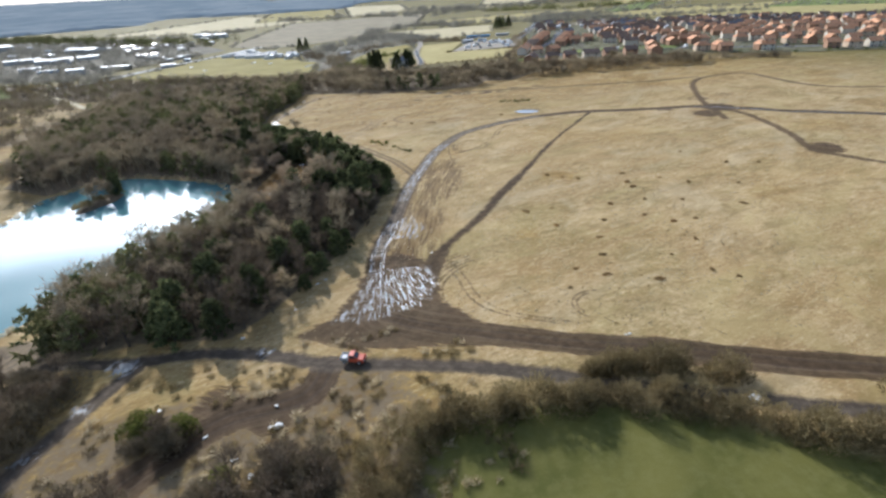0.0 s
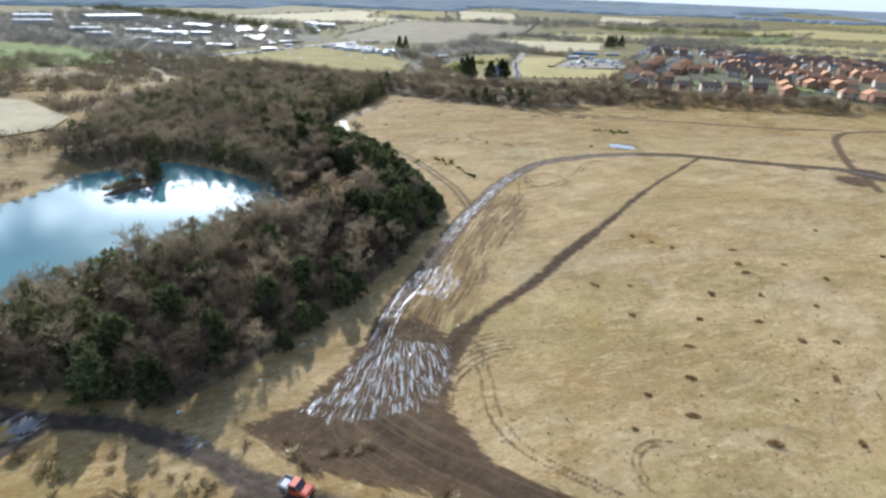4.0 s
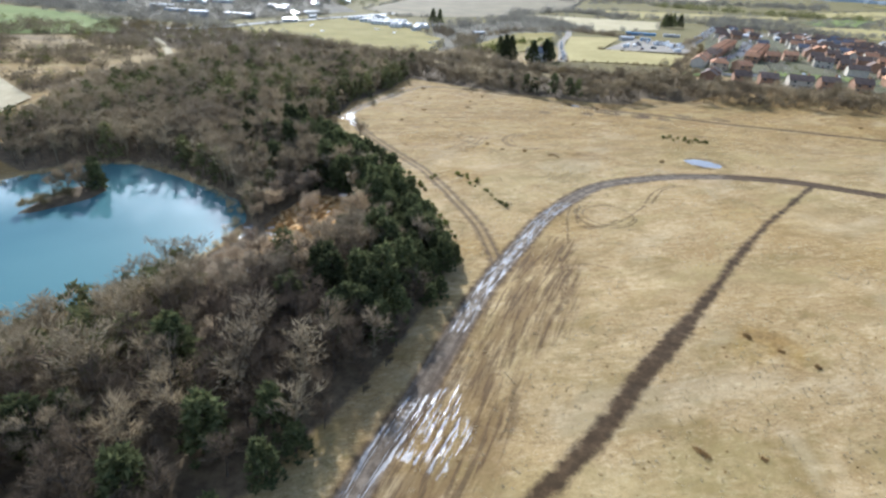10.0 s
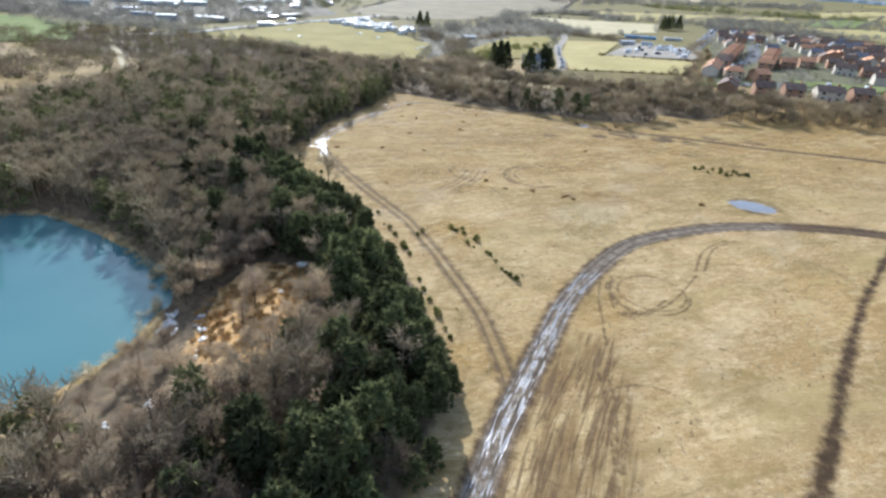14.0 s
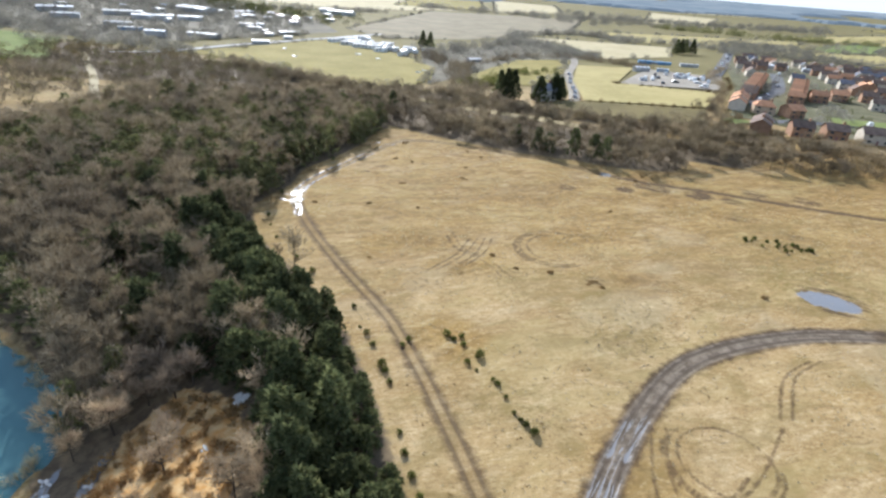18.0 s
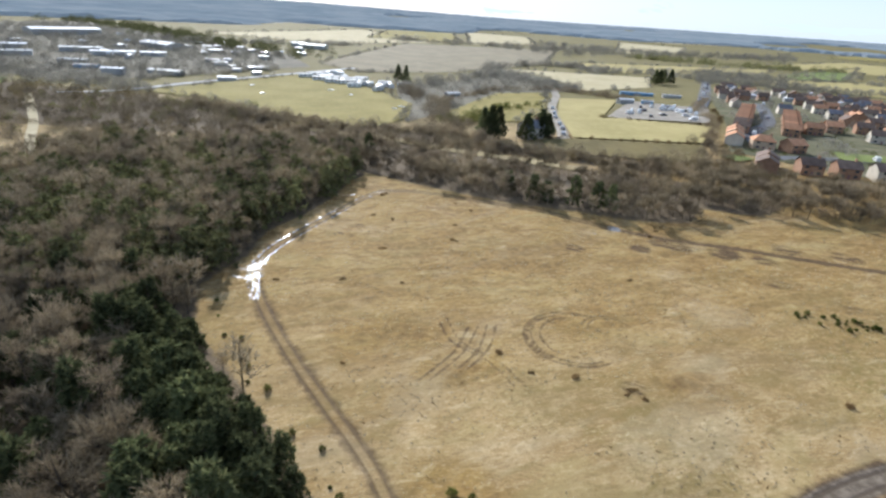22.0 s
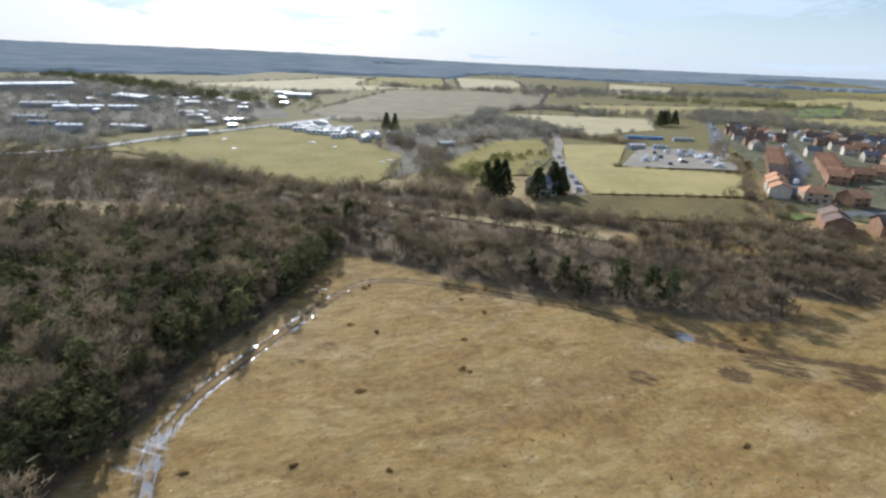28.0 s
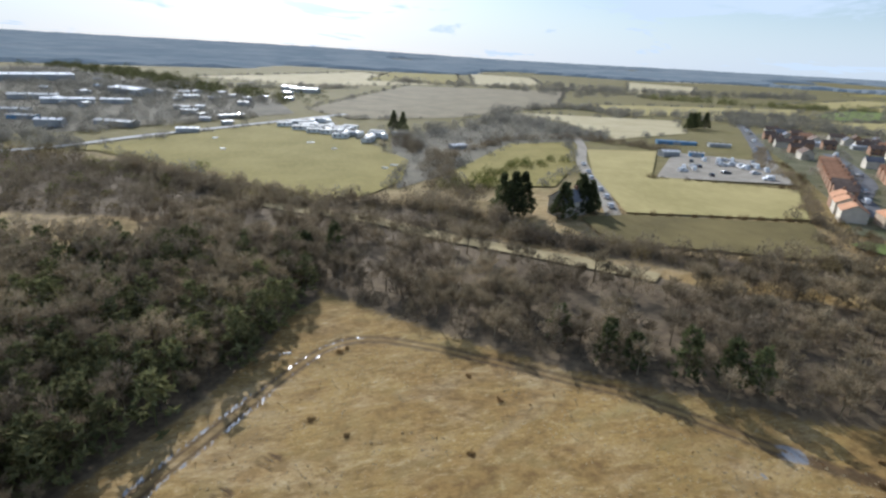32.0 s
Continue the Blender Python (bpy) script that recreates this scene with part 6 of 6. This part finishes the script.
def car(body_mat, label, van=False, name="car"):
    """A small car or van: body, cabin, windows, wheels, lights."""
    root = tagged(new(name), label, "van" if van else "car")
    prof = [(-2.1, .35), (2.1, .35), (2.15, .75), (1.95, .95), (0.95, 1.0), (-2.0, 1.02), (-2.12, .8)]
    def extrude(p, half, top=1.0):
        k = len(p)
        v = [(x, -half * (top if z > 1.1 else 1), z) for x, z in p] + [(x, half * (top if z > 1.1 else 1), z) for x, z in p]
        return v, [tuple(range(k)), tuple(range(2 * k - 1, k - 1, -1))] + [(i, i + k, (i + 1) % k + k, (i + 1) % k) for i in range(k)]
    part("body", *extrude(prof, .86), body_mat, root)
    cab = [(1.0, .98), (-2.0, .98), (-1.95, 1.95), (0.55, 1.95)] if van else [(0.95, .98), (-1.75, .98), (-1.35, 1.45), (0.3, 1.48)]
    part("cabin", *extrude(cab, .8, .88), body_mat, root)
    part("windscreen", [(1.0, -.66, 1.04), (1.0, .66, 1.04), (.45, .58, 1.44), (.45, -.58, 1.44)], [(0, 1, 2, 3)], GLASS, root)
    part("rear_window", [(-1.78, -.62, 1.06), (-1.78, .62, 1.06), (-1.45, .56, 1.4), (-1.45, -.56, 1.4)], [(3, 2, 1, 0)], GLASS, root)
    for y in (-.82, .82):
        part("side_window", *boxes((-1.3, y - .02, 1.06, .5, y + .02, 1.38)), GLASS, root)
        for x in (-1.3, 1.35):
            v, f = [], []
            limb(v, f, (x, y - .1, .33), (x, y + .1, .33), .33, .33, 12)
            f += [tuple(range(12)), tuple(range(23, 11, -1))]
            part("wheel", v, f, RUBBER, root)
        part("headlight", *boxes((2.05, y * .75 - .15, .68, 2.16, y * .75 + .15, .84)), WHITE, root, "clear headlight")
        part("tail_light", *boxes((-2.15, y * .8 - .1, .7, -2.05, y * .8 + .1, .9)), REDP, root, "red tail light")
    return root


REDP = plain("red_paint", (0.52, 0.075, 0.03), (0.62, 0.115, 0.05), 1.5, 0.3, spec=0.6)
SILVER = plain("silver_paint", (0.55, 0.56, 0.58), (0.66, 0.67, 0.68), 1.5, 0.25, spec=0.6)
DARKP = plain("dark_paint", (0.04, 0.045, 0.06), (0.08, 0.085, 0.1), 1.5, 0.3, spec=0.6)


CAR_X, CAR_Y = -15.6, 28.9


def pickup():
    """A small red pickup: bonnet, cab, open grey load bed, arches, wheels, lights."""
    root = tagged(new("pickup_truck"), "small orange-red pickup truck with a grey load bed on the lane", "pickup truck")

    def slab(p, half, top=1.0):
        k, crest = len(p), max(z for _, z in p)
        v = [(x, y * (top if z > crest - 0.05 else 1), z) for y in (-half, half) for x, z in p]
        return v, [tuple(range(k)), tuple(range(2 * k - 1, k - 1, -1))] + [(i, i + k, (i + 1) % k + k, (i + 1) % k) for i in range(k)]
    part("body", *slab([(-0.55, .42), (0.85, .42), (0.9, .7), (1.55, .74), (1.62, .42), (1.95, .46), (2.0, .8), (1.9, .98), (0.85, 1.06), (-0.55, 1.06)], .82), REDP, root)
    part("cab", *slab([(0.82, 1.06), (-0.55, 1.06), (-0.5, 1.62), (0.3, 1.64)], .76, .88), REDP, root)
    part("windscreen", [(0.84, -.66, 1.1), (0.84, .66, 1.1), (.37, .6, 1.58), (.37, -.6, 1.58)], [(0, 1, 2, 3)], GLASS, root)
    part("rear_window", [(-.575, -.6, 1.14), (-.575, .6, 1.14), (-.53, .56, 1.54), (-.53, -.56, 1.54)], [(3, 2, 1, 0)], GLASS, root)
    bed = part("load_bed", *boxes((-1.95, -.84, .55, -.6, .84, .66)), GREYM, root, "open grey load bed")
    for b in ((-1.95, -.84, .66, -.6, -.78, 1.12), (-1.95, .78, .66, -.6, .84, 1.12), (-.68, -.78, .66, -.6, .78, 1.12)):
        part("side_board", *boxes(b), GREYM, bed)
    part("tailgate", *boxes((-2.0, -.78, .6, -1.94, .78, 1.1)), GREYM, bed)
    part("load", *boxes((-1.8, -.6, .66, -1.0, .4, .98)), SILVER, bed, "pale sacks in the bed")
    part("bumper", *boxes((1.96, -.78, .4, 2.08, .78, .58)), RUBBER, root)
    part("bonnet_panel", *boxes((0.95, -.62, 1.03, 1.8, .62, 1.075)), REDP, root)
    for y in (-.78, .78):
        part("side_window", *boxes((-.42, y - .03, 1.12, .5, y + .03, 1.5)), GLASS, root)
        part("headlight", *boxes((1.94, y * .8 - .13, .68, 2.03, y * .8 + .13, .86)), WHITE, root, "clear headlight")
        part("tail_light", *boxes((-2.03, y - .08, .7, -1.98, y + .05, .95)), REDP, root, "red tail light")
        for x in (-1.25, 1.25):
            v, f = [], []
            limb(v, f, (x, y - .12, .36), (x, y + .12, .36), .36, .36, 14)
            f += [tuple(range(14)), tuple(range(27, 13, -1))]
            wheel = part("wheel", v, f, RUBBER, root)
            v, f = [], []
            limb(v, f, (x, y - .135, .36), (x, y + .135, .36), .18, .18, 10)
            f += [tuple(range(10)), tuple(range(19, 9, -1))]
            part("rim", v, f, GREYM, wheel)
    return root


pickup().matrix_basis = pose(CAR_X, CAR_Y, hz(CAR_X, CAR_Y) + 0.02, 0, 0, -24) @ Matrix.Scale(0.9, 4)
fleet = [car(SILVER, "small silver car parked outdoors"), car(DARKP, "small dark car parked outdoors"), car(WHITE, "plain white van parked on gravel", True, "van")]
parked = [(rnd.uniform(0, 1), rnd.uniform(0, 1)) for _ in range(28)]
for i, (u, w) in enumerate(parked):
    x, y = 104 + u * 38 + w * 22, 396 + w * 56 - u * 10
    copy_thing(fleet[rnd.choice((0, 1, 2, 2))], pose(x, y, hz(x, y) + 0.33, 0, 0, rnd.choice((10, 70, 160, 250)) + rnd.uniform(-15, 15)))
for l in streets:
    for p in l[3::3]:
        if rnd.random() < 0.6:
            copy_thing(fleet[rnd.randrange(3)], pose(p[0] + rnd.uniform(-3, 3), p[1] + 1, hz(*p) + 0.42, 0, 0, 68 + rnd.uniform(-6, 6)))
for x, y in ((61, 348), (63.5, 360), (65, 372), (67.5, 392), (70, 405), (73, 423)):
    copy_thing(fleet[rnd.randrange(3)], pose(x, y, hz(x, y) + 0.42, 0, 0, 80))
for k in fleet:
    drop(k)


def heap(name, seed, size, mat, label, category, group):
    """A pile of tipped slabs and bags, each a part of its own."""
    random.seed(seed)
    root = tagged(new(name), label, category, group)
    for k in range(6):
        x, y, s = random.gauss(0, size * .5), random.gauss(0, size * .4), size * random.uniform(.25, .5)
        v, f = boxes((x - s, y - s * .6, -.1, x + s, y + s * .6, s * .7))
        t, u = random.uniform(-.5, .5), random.uniform(-.2, .2)
        part("slab" if k % 2 else "bag", [(px + pz * t, py + pz * u, pz + (px - x) * t * .5) for px, py, pz in v], f, mat, root)
    return root


PALEBAG = plain("pale_plastic", (0.62, 0.62, 0.60), (0.75, 0.74, 0.71), 0.4, 0.5, each=0.1)
for i, (x, y, s) in enumerate(((-26.1, 19, .9), (-26.4, 22.9, .35), (-32.3, 41.4, .4), (-20, 55, .35), (2.9, 59, .3), (-18.5, 56, .3), (-24, 47, .3), (-22.5, 140, 1.2), (-24, 132.5, .5), (-23, 140.5, .7), (-42, 27, .4), (-31, 15, .4), (-20, 257, .5), (31, 4.6, 1.0), (24, 21, .35), (-35, 20, .3), (-29, 12, .35))):
    heap("rubbish_heap", 200 + i, s, PALEBAG, "small heap of pale dumped rubbish on the ground", "rubbish", "dumped rubbish").matrix_basis = pose(x, y, hz(x, y) + 0.02, 0, 0, i * 63)
for i, (x, y) in enumerate(((-12.2, 417), (-60, 470), (-40, 500), (-95, 440), (-16, 410), (-110, 470), (-45, 455))):
    heap("feed_heap", 300 + i, 1.6, PALEBAG, "pale feed heap in the green pasture", "heap", "heaps in the pasture").matrix_basis = pose(x, y, hz(x, y) + 0.35, 0, 0, i * 40)

for i, (x, y) in enumerate(RUBBLE):
    heap("stone_heap", 400 + i, 0.55 + 0.15 * (i % 3), PALEBAG, "low heap of pale stones on the lake bank", "stones", "pale stones by the lake").matrix_basis = pose(x, y, hz(x, y) + 0.02, 0, 0, i * 57)

# the tall dark evergreens round the cottage
big = [tree_thing("evergreen_tree", pine_shape(95 + i, t, w, c, 14, 0.8), NEEDLE, "tall dense dark evergreen tree beside the cottage", "tree") for i, (t, w, c) in enumerate(((14, 4.0, 300), (11, 3.8, 260)))]
for i, (x, y) in enumerate(((27.6, 337), (31, 340), (25, 342), (42.5, 336), (49.6, 341), (53, 344), (51, 348))):
    copy_thing(big[0 if i < 3 else 1], pose(x, y, hz(x, y) - 0.1, 0, 0, i * 60) @ Matrix.Scale(1.0 - 0.05 * (i % 3), 4))
for i, (x, y) in enumerate(((205, 594), (211, 600), (199, 588), (219, 603), (-20, 532), (-14, 528))):
    copy_thing(big[0], pose(x, y, hz(x, y) - 0.1, 0, 0, i * 60) @ Matrix.Scale(0.9, 4))
for k in big:
    drop(k)
